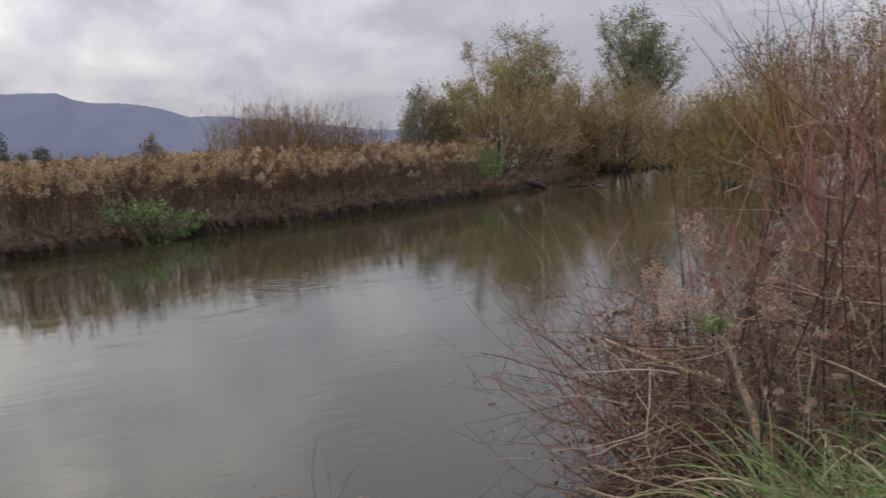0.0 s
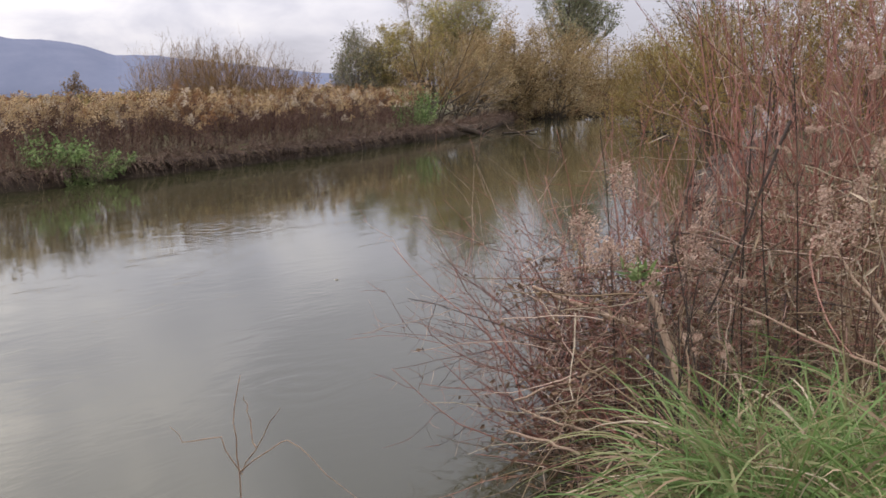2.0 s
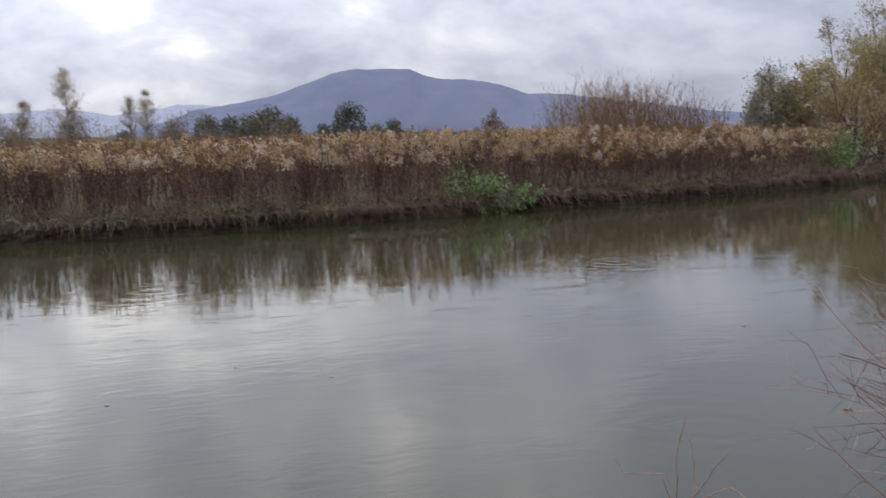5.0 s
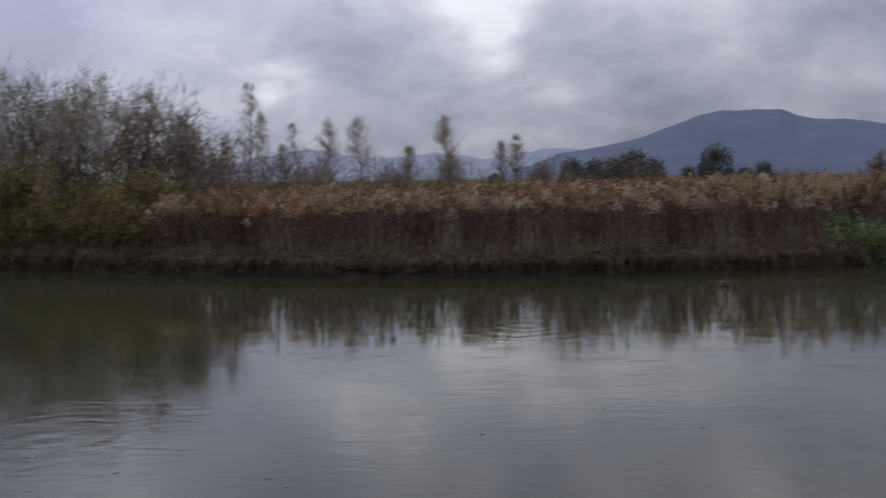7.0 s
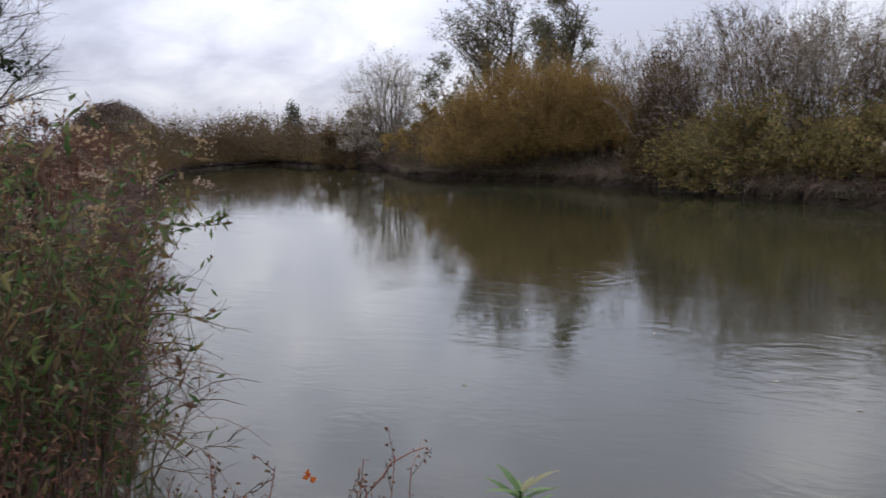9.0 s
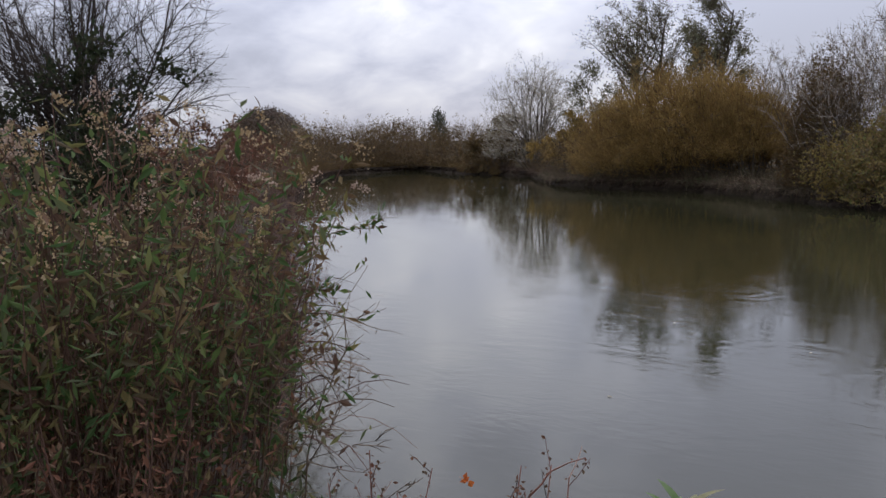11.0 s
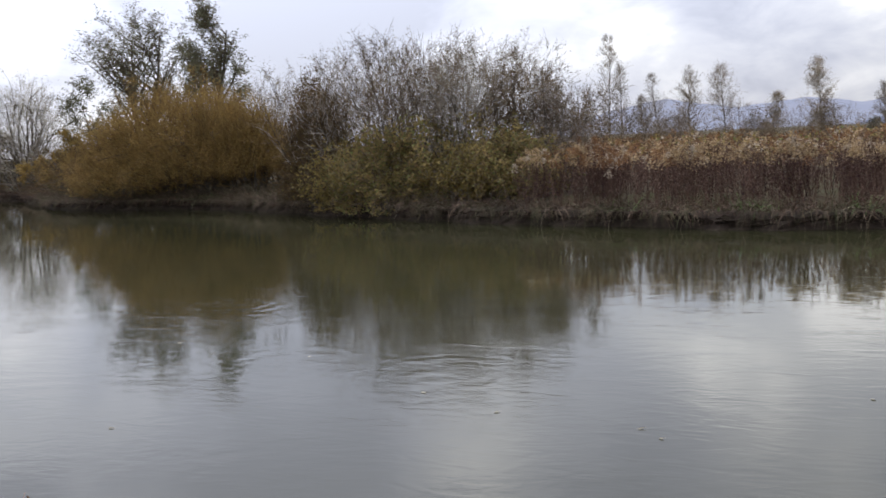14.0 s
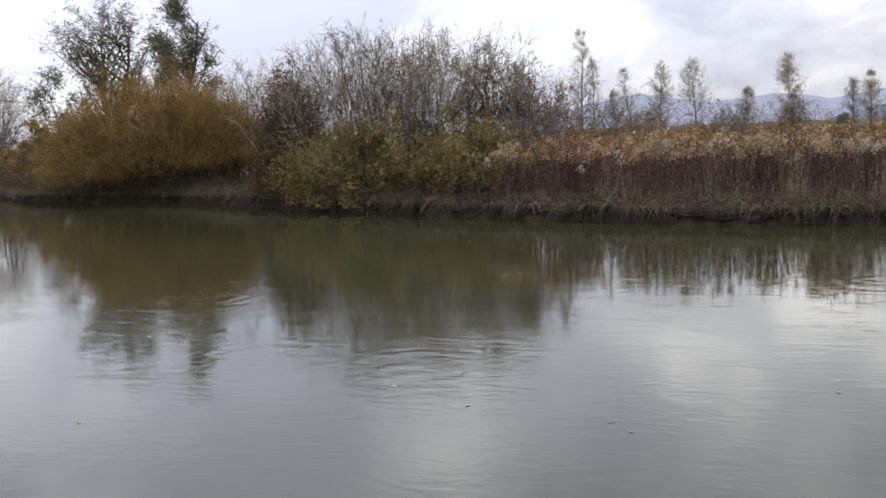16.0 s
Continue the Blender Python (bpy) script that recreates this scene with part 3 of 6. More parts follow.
# ---- trees and shrubs ----
def woody(name, place, label, category, seed, stems, tall, spread, leaf_mat, twig_mat, bark=BARK, trunk_r=0.06, levels=(9, 6), lean=(0, 0), lift=0.03, droop=0.0,
          leaf=(0.10, 0.022), leaf_n=8, leaf_lo=0.3, base_r=0.4, group="", stem_lift=0.06, trunk=None, side_len=(0.28, 0.5), angle=(20, 55), jitter=0.05, wander=0.13, fine=0):
    """A tree or bush. stems rise from the foot (or from a trunk's top), side branches and twigs grow from them, leaves along the twigs."""
    rng = np.random.default_rng(seed)
    ob = thing(name, (place[0], place[1], ground_z(*place) - 0.05), label, category, group)
    chunks = []
    if trunk:
        P, R = grow(rng, np.zeros((1, 3)), np.array([[lean[0], lean[1], 1.0]]), np.array([trunk]), np.array([trunk_r * 1.6]), 7, 0.06, 0.05, 0.7)
        bole = part("trunk", tubes(P, R, 8), bark, ob, smooth=True)
        start = along(rng, P, stems, 0.02, 0.55)
        start = start[:stems]
        rest = tall - trunk
    else:
        ang = rng.uniform(0, 2 * np.pi, stems)
        rad = base_r * np.sqrt(rng.uniform(0, 1, stems))
        start = np.stack([rad * np.cos(ang), rad * np.sin(ang), np.zeros(stems)], -1)
        rest = tall
    ang = rng.uniform(0, 2 * np.pi, stems)
    out = spread * np.sqrt(rng.uniform(0.0, 1, stems))
    way = np.stack([out * np.cos(ang) + lean[0], out * np.sin(ang) + lean[1], np.ones(stems)], -1)
    length = rest * rng.uniform(0.7, 1.0, stems)
    P, R = grow(rng, start, way, length, np.full(stems, trunk_r) * rng.uniform(0.6, 1.1, stems), 8, wander, stem_lift, 0.2)
    strands("limb" if trunk else "stem", P, R, 5 if trunk_r > 0.05 else 4, bark, bole if trunk else ob)
    s, w, r, i, u = spawn(rng, P, R, levels[0], 0.18, 0.97, angle)
    L1 = length[i] * rng.uniform(*side_len, len(s)) * (1.15 - u) * 1.2
    P1, R1 = grow(rng, s, w, L1, np.maximum(r, 0.006), 5, 0.14, lift, 0.3)
    chunks.append(tubes(P1, R1, 3))
    s, w, r, i, u = spawn(rng, P1, R1, levels[1], 0.2, 1.0, (18, 55))
    P2, R2 = grow(rng, s, w, L1[i] * rng.uniform(0.3, 0.6, len(s)), np.maximum(r, 0.004), 3, 0.16, lift - droop, 0.4)
    chunks.append(twiglets(rng, P2, R2) if place[0] ** 2 + place[1] ** 2 > 600 else tubes(P2, R2, 3))
    if fine:
        s, w, r, i, u = spawn(rng, P2, R2, fine, 0.3, 1.0, (12, 45))
        P3, R3 = grow(rng, s, w, rng.uniform(0.18, 0.45, len(s)), np.full(len(s), 0.0035), 2, 0.1, 0.0, 0.6)
        chunks.append(twiglets(rng, P3, R3))
    growth("twig_growth", join(chunks), twig_mat, ob)
    if leaf_n:
        pos = along(rng, P2, leaf_n, jitter, leaf_lo)
        hang = UP * (-0.7 * (droop > 0))
        part("foliage", leaves(rng, pos, leaf[0], leaf[1], hang), leaf_mat, ob)
    return ob


def leader_tree(name, place, label, seed, tall, width, leaf_mat, twig_mat, branches=46, twigs=8, leaf=(0.08, 0.022), leaf_n=1, r0=0.07, group="", bare=0.18, jitter=0.12, angle=(32, 62), crown=0.42):
    """A tree with one leading stem, branched from low down, its crown widest at a given share of its height."""
    rng = np.random.default_rng(seed)
    ob = thing(name, (place[0], place[1], ground_z(*place) - 0.05), label, "tree", group)
    P, R = grow(rng, np.zeros((1, 3)), np.array([[rng.normal() * 0.04, rng.normal() * 0.04, 1.0]]), np.array([tall]), np.array([r0]), 10, 0.035, 0.03, 0.12)
    bole = part("trunk", tubes(P, R, 6), BARK, ob, smooth=True)
    s, w, r, i, u = spawn(rng, P, R, branches, bare, 0.99, angle, 0.5)
    c = np.where(u < crown, 0.55 + 0.45 * (u - bare) / (crown - bare), np.maximum(1 - (np.maximum(u - crown, 0) / (1.02 - crown)) ** 1.6, 0.06))
    L1 = width * c * rng.uniform(0.7, 1.25, branches)
    P1, R1 = grow(rng, s, w, L1, np.maximum(r, 0.006), 5, 0.10, 0.07, 0.3)
    s, w, r, i, u = spawn(rng, P1, R1, twigs, 0.15, 1.0, (18, 50))
    P2, R2 = grow(rng, s, w, np.maximum(L1[i] * rng.uniform(0.3, 0.6, len(s)), 0.25), np.maximum(r, 0.004), 3, 0.12, 0.05, 0.5)
    strands("limb", P1, R1, 3, twig_mat, bole)
    s, w, r, i, u = spawn(rng, P2, R2, 3, 0.2, 1.0, (15, 45))
    P3, R3 = grow(rng, s, w, rng.uniform(0.15, 0.4, len(s)), np.full(len(s), 0.0045), 2, 0.1, 0.0, 0.6)
    growth("twig_growth", join([twiglets(rng, P2, R2), twiglets(rng, P3, R3)]), twig_mat, ob)
    if leaf_n:
        part("foliage", leaves(rng, along(rng, P3, leaf_n, jitter, 0.1), leaf[0], leaf[1]), leaf_mat, ob)
    return ob


def at(az, d):
    """A place on the far side, by its bearing and distance from the eye that looks there."""
    e, (x, y) = eye_at(az), polar(az, d)
    return e.x + x, e.y + y


def bush(name, place, label, category, seed, stems, rx, rz, leaf_mat, twig_mat, bark=BARK, r0=0.03, levels=(12, 6), leaf=(0.10, 0.02), leaf_n=4, base_r=0.5, group="", low=0.03, jitter=0.04, lean=(0, 0), side=0.27, hang=0.2, whip=0.5, angle=(12, 42), skin=0, skin_leaf=3):
    """A dome of arching stems, leafy from the top down to the ground or the water."""
    rng = np.random.default_rng(seed)
    ob = thing(name, (place[0], place[1], max(ground_z(*place), 0.0) - 0.05), label, category, group)
    a = np.arange(stems) * 2.39996 + rng.uniform(-0.3, 0.3, stems)
    se_ = rng.permutation(np.linspace(low, 1, stems))
    ce = np.sqrt(1 - se_ ** 2)
    lump = 1 + 0.10 * np.sin(a * 2 + seed) + 0.08 * np.sin(a * 3 + 2 * seed) * ce
    f = rng.uniform(0.90, 1.03, stems) * lump
    T = np.stack([rx * ce * np.cos(a) * f + lean[0] * rx, rx * ce * np.sin(a) * f + lean[1] * rx, rz * se_ * f], -1)
    b = base_r * np.sqrt(rng.uniform(0, 1, stems))
    S = np.stack([b * np.cos(a), b * np.sin(a), np.zeros(stems)], -1)
    C = S + (T - S) * np.array((0.30, 0.30, 0.8)) + UP * (rz * 0.28 * (ce * np.minimum(se_ * 2.5 + 0.15, 1))[:, None])
    u = np.linspace(0, 1, 8)[None, :, None]
    P = S[:, None] * (1 - u) ** 2 + 2 * C[:, None] * u * (1 - u) + T[:, None] * u ** 2
    P[:, 1:] += rng.normal(size=P[:, 1:].shape) * 0.02 * rz
    P[:, :, 2] = np.maximum(P[:, :, 2], 0.06)
    L = np.linalg.norm(np.diff(P, axis=1), axis=2).sum(1)
    R = r0 * rng.uniform(0.5, 1.1, stems)[:, None] * np.linspace(1, 0.2, 8)
    strands("stem", P, R, 4, bark, ob)
    s, w, r, i, t = spawn(rng, P, R, levels[0], 0.10, 1.0, angle)
    L1 = L[i] * rng.uniform(0.6, 1.2, len(s)) * side * (1.2 - t)
    P1, R1 = grow(rng, s, w, L1, np.maximum(r, 0.006), 4, 0.12, 0.02, 0.3)
    s, w, r, i, t = spawn(rng, P1, R1, levels[1], 0.1, 1.0, angle)
    L2 = np.maximum(L1[i] * rng.uniform(0.4, 0.8, len(s)), whip * rng.uniform(0.5, 1.0, len(s)))
    P2, R2 = grow(rng, s, w, L2, np.maximum(r, 0.0035), 2, 0.1, 0.0, 0.5)
    for q in (P1, P2):
        q[:, :, 2] = np.maximum(q[:, :, 2], 0.05)
    twigs = [tubes(P1, R1, 3), twiglets(rng, P2, R2)]
    pos, lean_out = along(rng, P2, max(leaf_n, 1), jitter, 0.05), np.repeat(w, max(leaf_n, 1), 0)
    if skin:
        # the outer shell of young shoots that rounds the crown
        b = rng.uniform(0, 2 * np.pi, skin)
        sn = rng.uniform(max(low, 0.04), 1, skin)
        cs = np.sqrt(1 - sn ** 2)
        f = rng.uniform(0.70, 0.97, skin) * (1 + 0.07 * np.sin(b * 3 + seed + sn * 4) + 0.05 * np.sin(b * 7 + sn * 9 + seed) + 0.04 * np.sin(b * 13 - sn * 15))
        S3 = np.stack([rx * (cs * np.cos(b) * f + lean[0] * sn), rx * (cs * np.sin(b) * f + lean[1] * sn), rz * sn * f], -1)
        w3 = unit(np.stack([cs * np.cos(b), cs * np.sin(b), sn + 0.7], -1) + rng.normal(size=(skin, 3)) * 0.25)
        P3, R3 = grow(rng, S3, w3, whip * rng.uniform(0.5, 1.3, skin), np.full(skin, 0.005), 2, 0.1, 0.0, 0.5)
        P3[:, :, 2] = np.maximum(P3[:, :, 2], 0.05)
        twigs.append(twiglets(rng, P3, R3))
        pos = np.concatenate([pos, along(rng, P3, skin_leaf, jitter * 0.6, 0.0)])
        lean_out = np.concatenate([lean_out, np.repeat(w3, skin_leaf, 0)])
    growth("twig_growth", join(twigs), twig_mat, ob)
    if leaf_n:
        pos[:, 2] = np.maximum(pos[:, 2], 0.08)
        part("foliage", leaves(rng, pos, leaf[0], leaf[1], lean_out * 1.2 - UP * hang), leaf_mat, ob)
    return ob


def crown_tree(name, place, label, category, seed, tall, rx, base, leaf_mat, twig_mat, clumps=40, puff=0.5, twigs=26, leaf=(0.12, 0.034), leaf_n=3, r0=0.16, stems=1, lean=(0, 0), group="", hollow=0.35, droop=0.0, flat=1.0):
    """A tree whose limbs reach out to separate tufts of twigs and leaves, with gaps of sky between them."""
    rng = np.random.default_rng(seed)
    ob = thing(name, (place[0], place[1], max(ground_z(*place), 0.0) - 0.05), label, category, group)
    u = np.linspace(0, 1, 9)
    feet = rng.normal(size=(stems, 3)) * np.array((0.35, 0.35, 0)) * (stems > 1)
    tops = np.stack([lean[0] * rx + rng.normal(size=stems) * rx * 0.22, lean[1] * rx + rng.normal(size=stems) * rx * 0.22, tall * rng.uniform(0.72, 0.88, stems)], -1)
    S = feet[:, None] + (tops - feet)[:, None] * u[None, :, None] + np.cumsum(rng.normal(size=(stems, 9, 3)), 1) * np.array((0.06, 0.06, 0)) * (tall / 10)
    S[:, 0] = feet
    SR = r0 * rng.uniform(0.75, 1.0, stems)[:, None] * np.linspace(1, 0.22, 9)
    boles = [part("trunk", tubes(S[i:i + 1], SR[i:i + 1], 8), BARK, ob, smooth=True) for i in range(stems)]
    # the tufts, spread through an uneven egg-shaped crown
    d = unit(rng.normal(size=(clumps, 3)))
    q = rng.uniform(hollow ** 3, 1, clumps) ** (1 / 3) * (1 + 0.16 * np.sin(np.arctan2(d[:, 1], d[:, 0]) * 3 + seed) + 0.10 * np.sin(d[:, 2] * 7 + seed))
    C = d * q[:, None] * np.array((rx, rx, (tall - base) / 2 * flat)) + np.array((lean[0] * rx, lean[1] * rx, (tall + base) / 2))
    C[:, 2] = np.clip(C[:, 2], 0.25, tall)
    w = rng.integers(0, stems, clumps)
    out = np.hypot(C[:, 0] - lean[0] * rx, C[:, 1] - lean[1] * rx)
    f = np.clip((C[:, 2] - 0.65 * out - 0.1 * tall) / (tall * 0.8), 0.12, 0.97) * 8
    j = np.minimum(f.astype(int), 7)
    A = S[w, j] + (S[w, j + 1] - S[w, j]) * (f - j)[:, None]
    r = np.minimum(SR[w, j] * 0.5, 0.012 + 0.018 * np.linalg.norm(C - A, axis=1))
    M = A + (C - A) * np.array((0.55, 0.55, 0.38))
    v = np.linspace(0, 1, 8)[None, :, None]
    P = A[:, None] * (1 - v) ** 2 + 2 * M[:, None] * v * (1 - v) + C[:, None] * v ** 2 + np.cumsum(rng.normal(size=(clumps, 8, 3)), 1) * 0.035 * v
    R = r[:, None] * np.linspace(1, 0.22, 8)
    for i in range(clumps):
        part("limb", tubes(P[i:i + 1], R[i:i + 1], 5), BARK if r[i] > 0.03 else twig_mat, boles[w[i]], smooth=True)
    s1, w1, r1, i1, _ = spawn(rng, P, R, twigs, 0.45, 1.0, (25, 80), 0.5)
    L = puff * rng.uniform(0.5, 1.25, len(s1)) * rng.uniform(0.75, 1.25, clumps)[i1]
    P1, R1 = grow(rng, s1, w1, L, np.clip(r1, 0.004, 0.012), 4, 0.16, 0.05 - droop, 0.4)
    s2, w2, r2, i2, _ = spawn(rng, P1, R1, 3, 0.2, 1.0, (20, 60), 0.6)
    P2, R2 = grow(rng, s2, w2, L[i2] * rng.uniform(0.3, 0.6, len(s2)), np.full(len(s2), 0.0042), 3, 0.15, -droop, 0.5)
    for p in (P1, P2):
        p[:, :, 2] = np.maximum(p[:, :, 2], 0.06)
    growth("twig_growth", join([twiglets(rng, P1, R1), twiglets(rng, P2, R2)]), twig_mat, ob)
    if leaf_n:
        pos = along(rng, P2, leaf_n, puff * 0.10, 0.1)
        pos[:, 2] = np.maximum(pos[:, 2], 0.08)
        part("foliage", leaves(rng, pos, leaf[0], leaf[1], -UP * (0.3 + droop * 4)), leaf_mat, ob)
    return ob


# the bare pale hedge of young willows over the far bank
hedge = [(-30.2, 47, 5.6, 16), (-28.4, 41, 5.9, 16), (-26.6, 35.5, 5.7, 16), (-24.8, 34.4, 5.9, 18), (-22.8, 33.4, 6.1, 22), (-20.4, 32.8, 6.1, 24), (-18.2, 32.4, 5.6, 22), (-16.2, 32.0, 4.8, 18), (-14.4, 31.4, 3.8, 16)]
for i, (az, d, h, n) in enumerate(hedge):
    woody("young_willow", at(az, d), "bare young willow with dark stems and pale feathery twigs", "willow", 100 + i, n + 3, h * 0.98, 0.50, LEAF_PALE if i % 3 == 0 else LEAF_SCRUB, (TWIG_GREY, TWIG_BROWN, TWIG_PALE)[i % 3], BARK, 0.026,
          (9, 5), fine=2, leaf=(0.07, 0.022), leaf_n=5 if i > 6 else 2, base_r=1.1, group="hedge of young willows", lift=0.09, leaf_lo=0.3, angle=(18, 48), wander=0.10)
bush("dark_shrub", at(-28.4, 35.6), "dense dark brown conical shrub beside the willows", "shrub", 130, 30, 1.35, 4.6, LEAF_THICKET, TWIG_BROWN, BARK, 0.03, (9, 5), leaf=(0.09, 0.025), leaf_n=3, skin=2600, skin_leaf=4, jitter=0.08, whip=0.35)
for i, (az, d, rx, rz) in enumerate([(-26.4, 33.2, 1.4, 2.4), (-25.0, 32.0, 1.8, 2.3), (-22.6, 31.6, 2.0, 2.7), (-20.2, 31.0, 1.7, 2.1), (-17.8, 30.6, 1.7, 2.4), (-16.0, 30.2, 1.3, 1.8)]):
    crown_tree("olive_bush", at(az, d), "straggling olive-green bush arching over the muddy bank", "bush", 140 + i, rz * 1.05, rx * 1.05, 0.1, LEAF_OLIVE if i % 3 else LEAF_BANK, TWIG_GREY if i % 2 else TWIG_BROWN,
               46, 0.5, 18, (0.10, 0.030), 3, 0.04, 4, (0.0, -0.12), "bushes on the far bank", 0.25, 0.03)

# ochre willow bushes beside the river
for i, (az, d, rx, rz, n) in enumerate([(-34.4, 43.2, 3.1, 5.0, 44), (-36.8, 44.4, 3.1, 4.8, 44), (-38.9, 45.6, 2.6, 3.5, 34), (-32.3, 41.8, 2.0, 4.0, 28)]):
    bush("ochre_willow", at(az, d), "rounded ochre-orange willow bush leaning over the river", "willow", 150 + i, n, rx, rz, LEAF_OCHRE, TWIG_ORANGE, BARK, 0.035, (11, 6),
         leaf=(0.10, 0.014), leaf_n=4, whip=0.6, jitter=0.07, hang=-0.5, side=0.22, low=(0.24, 0.14, 0.05, 0.3)[i], skin=4200, skin_leaf=4, base_r=0.8, group="ochre willows", lean=(-0.05, -0.08))

# tall riverside trees behind them
crown_tree("tall_tree", at(-38.4, 57), "tall open tree with thin grey-green leaves on dark limbs", "tree", 160, 10.7, 3.1, 3.0, LEAF_GREY, TWIG_BROWN, 60, 0.66, 28, (0.12, 0.034), 2, 0.2, 2, (0.0, 0.0), "tall riverside trees", 0.3)
crown_tree("tall_tree", at(-40.6, 58), "low side tree with grey-green leaves reaching outward", "tree", 161, 6.6, 1.7, 2.4, LEAF_GREY, TWIG_DARK, 16, 0.6, 22, (0.13, 0.038), 3, 0.09, 1, (-0.4, 0.0), "tall riverside trees", 0.5, 0.02)
crown_tree("tall_tree", at(-34.5, 56), "tall upright tree with a dense grey-green autumn crown", "tree", 163, 10.9, 2.1, 1.8, LEAF_GREY, TWIG_BROWN, 52, 0.66, 34, (0.12, 0.038), 3, 0.2, 1, (0.1, 0.0), "tall riverside trees", 0.2)
bush("pale_willow", at(-44.4, 62), "pale thin-leaved willow leaning out of the bank", "willow", 162, 46, 3.6, 7.0, LEAF_PALE, TWIG_PALE, BARK, 0.06, (8, 5), leaf=(0.10, 0.022), leaf_n=2, base_r=0.6, low=0.15, jitter=0.2, skin=2600, skin_leaf=3)
bush("pale_willow", at(-46.6, 66), "low brown willow bush on the bank", "willow", 163, 26, 3.0, 3.6, LEAF_THICKET, TWIG_BROWN, BARK, 0.04, leaf=(0.16, 0.04), leaf_n=6)
bush("pale_willow", at(-42.2, 58), "low brown willow bush on the bank", "willow", 164, 24, 2.4, 3.0, LEAF_OCHRE, TWIG_BROWN, BARK, 0.04, leaf=(0.16, 0.04), leaf_n=6)

# willows up the river on the other side
for i, (az, d, rx, rz, n, lm, lab) in enumerate([
        (39.9, 57, 1.7, 4.8, 22, LEAF_GREY, "small dark grey-green tree at the field's edge"),
        (51.2, 63, 3.4, 6.0, 40, LEAF_BROWN, "rounded tan willow bush over the river"),
        (53.8, 68, 3.2, 5.2, 34, LEAF_BROWN, "rounded tan willow bush over the river"),
        (56.6, 70, 3.4, 5.0, 32, LEAF_YELLOW, "yellowish willow bush on the river bank"),
        (60.0, 72, 3.4, 5.2, 30, LEAF_YELLOW, "yellowish willow bush on the river bank")]):
    bush("river_willow", at(az, d), lab, "willow", 170 + i, n, rx, rz, lm, TWIG_ORANGE if lm is LEAF_BROWN else TWIG_GREY, BARK, 0.05, (11, 6), leaf=(0.12, 0.027), whip=0.55, leaf_n=3,
         base_r=0.7, group="willows up the river", jitter=0.18, hang=0.0, skin=2300, skin_leaf=3)
for i, (az, d, tall, rx, base, n, lm, tw, lab) in enumerate([
        (41.7, 57.5, 5.6, 2.2, 0.9, 40, LEAF_YELLOW, TWIG_GREY, "yellow-leaved willow beside the river"),
        (45.9, 60.5, 8.9, 2.8, 2.4, 70, LEAF_WILLOW, TWIG_GREY, "broad willow with a green-gold rounded crown"),
        (43.9, 58.5, 6.4, 2.0, 1.0, 34, LEAF_YELLOW, TWIG_GREY, "yellow-leaved willow beside the river"),
        (48.9, 60.0, 6.3, 3.3, 0.5, 76, LEAF_BROWN, TWIG_ORANGE, "rounded tan-leaved willow beside the river"),
        (46.9, 56.5, 4.9, 2.6, 0.5, 50, LEAF_BROWN, TWIG_ORANGE, "rounded tan-leaved willow beside the river")]):
    crown_tree("river_willow", at(az, d), lab, "willow", 470 + i, tall, rx, base, lm, tw, int(n * 1.35), 0.75, 24, (0.12, 0.026), 3, 0.10, 3, (0, 0), "willows up the river", 0.15, 0.01)
leader_tree("bare_tree", at(43.3, 61), "slender half-bare tree above the willows", 187, 8.0, 1.4, LEAF_BROWN, TWIG_PALE, 46, 8, leaf=(0.10, 0.026), leaf_n=1)
woody("leaning_willow", at(43.9, 49.5), "low bare-stemmed willow spreading over the water", "willow", 181, 16, 5.4, 1.0, LEAF_BROWN, TWIG_ORANGE, BARK, 0.05, (10, 6), lean=(0.15, -0.2), leaf=(0.10, 0.025), leaf_n=2, base_r=0.8, stem_lift=0.0)
woody("leaning_willow", at(45.8, 50.5), "low bare-stemmed willow spreading over the water", "willow", 182, 12, 4.4, 1.1, LEAF_BROWN, TWIG_GREY, BARK, 0.045, (10, 6), lean=(0.3, -0.2), leaf=(0.10, 0.025), leaf_n=1, base_r=0.8, stem_lift=0.0)


def fallen_log():
    """A rotting trunk slid down the bank into the water, with broken limb stubs and drift wood."""
    rng = np.random.default_rng(183)
    a, b = np.array([32.2, 31.9, 0.62]), np.array([32.9, 30.1, -0.05])
    ob = thing("fallen_log", tuple(a), "dark rotting log sliding off the bank into the river", "log")
    P = (b - a) * np.linspace(0, 1, 8)[:, None] + rng.normal(size=(8, 3)) * 0.03
    part("trunk", tubes(P[None], np.linspace(0.17, 0.11, 8)[None], 9), MUD, ob, smooth=True)
    for k in range(5):
        w = np.array([rng.normal() * 0.5 + 0.5, rng.normal() * 0.4, 0.25])
        Q, R = grow(rng, P[2 + k][None], w[None], np.array([0.9]), np.array([0.045]), 6, 0.12, 0.0, 0.3)
        part("limb_stub", tubes(Q, R, 5), BARK, ob, smooth=True)
    for k, (x, y, l) in enumerate([(33.9, 29.9, 1.6), (35.1, 29.5, 0.9), (33.3, 31.5, 2.2)]):
        Q, R = grow(rng, np.zeros((1, 3)), np.array([[1.0, -0.15, 0.06]]), np.array([l]), np.array([0.06]), 7, 0.08, -0.01, 0.4)
        d = new("drift_wood", mesh_of("drift_wood", *tubes(Q, R, 6), [MUD], smooth=True))
        d.location = (x, y, 0.04)
        tagged(d, "dark branch drifted against the bank", "branch", "drift wood under the willow")


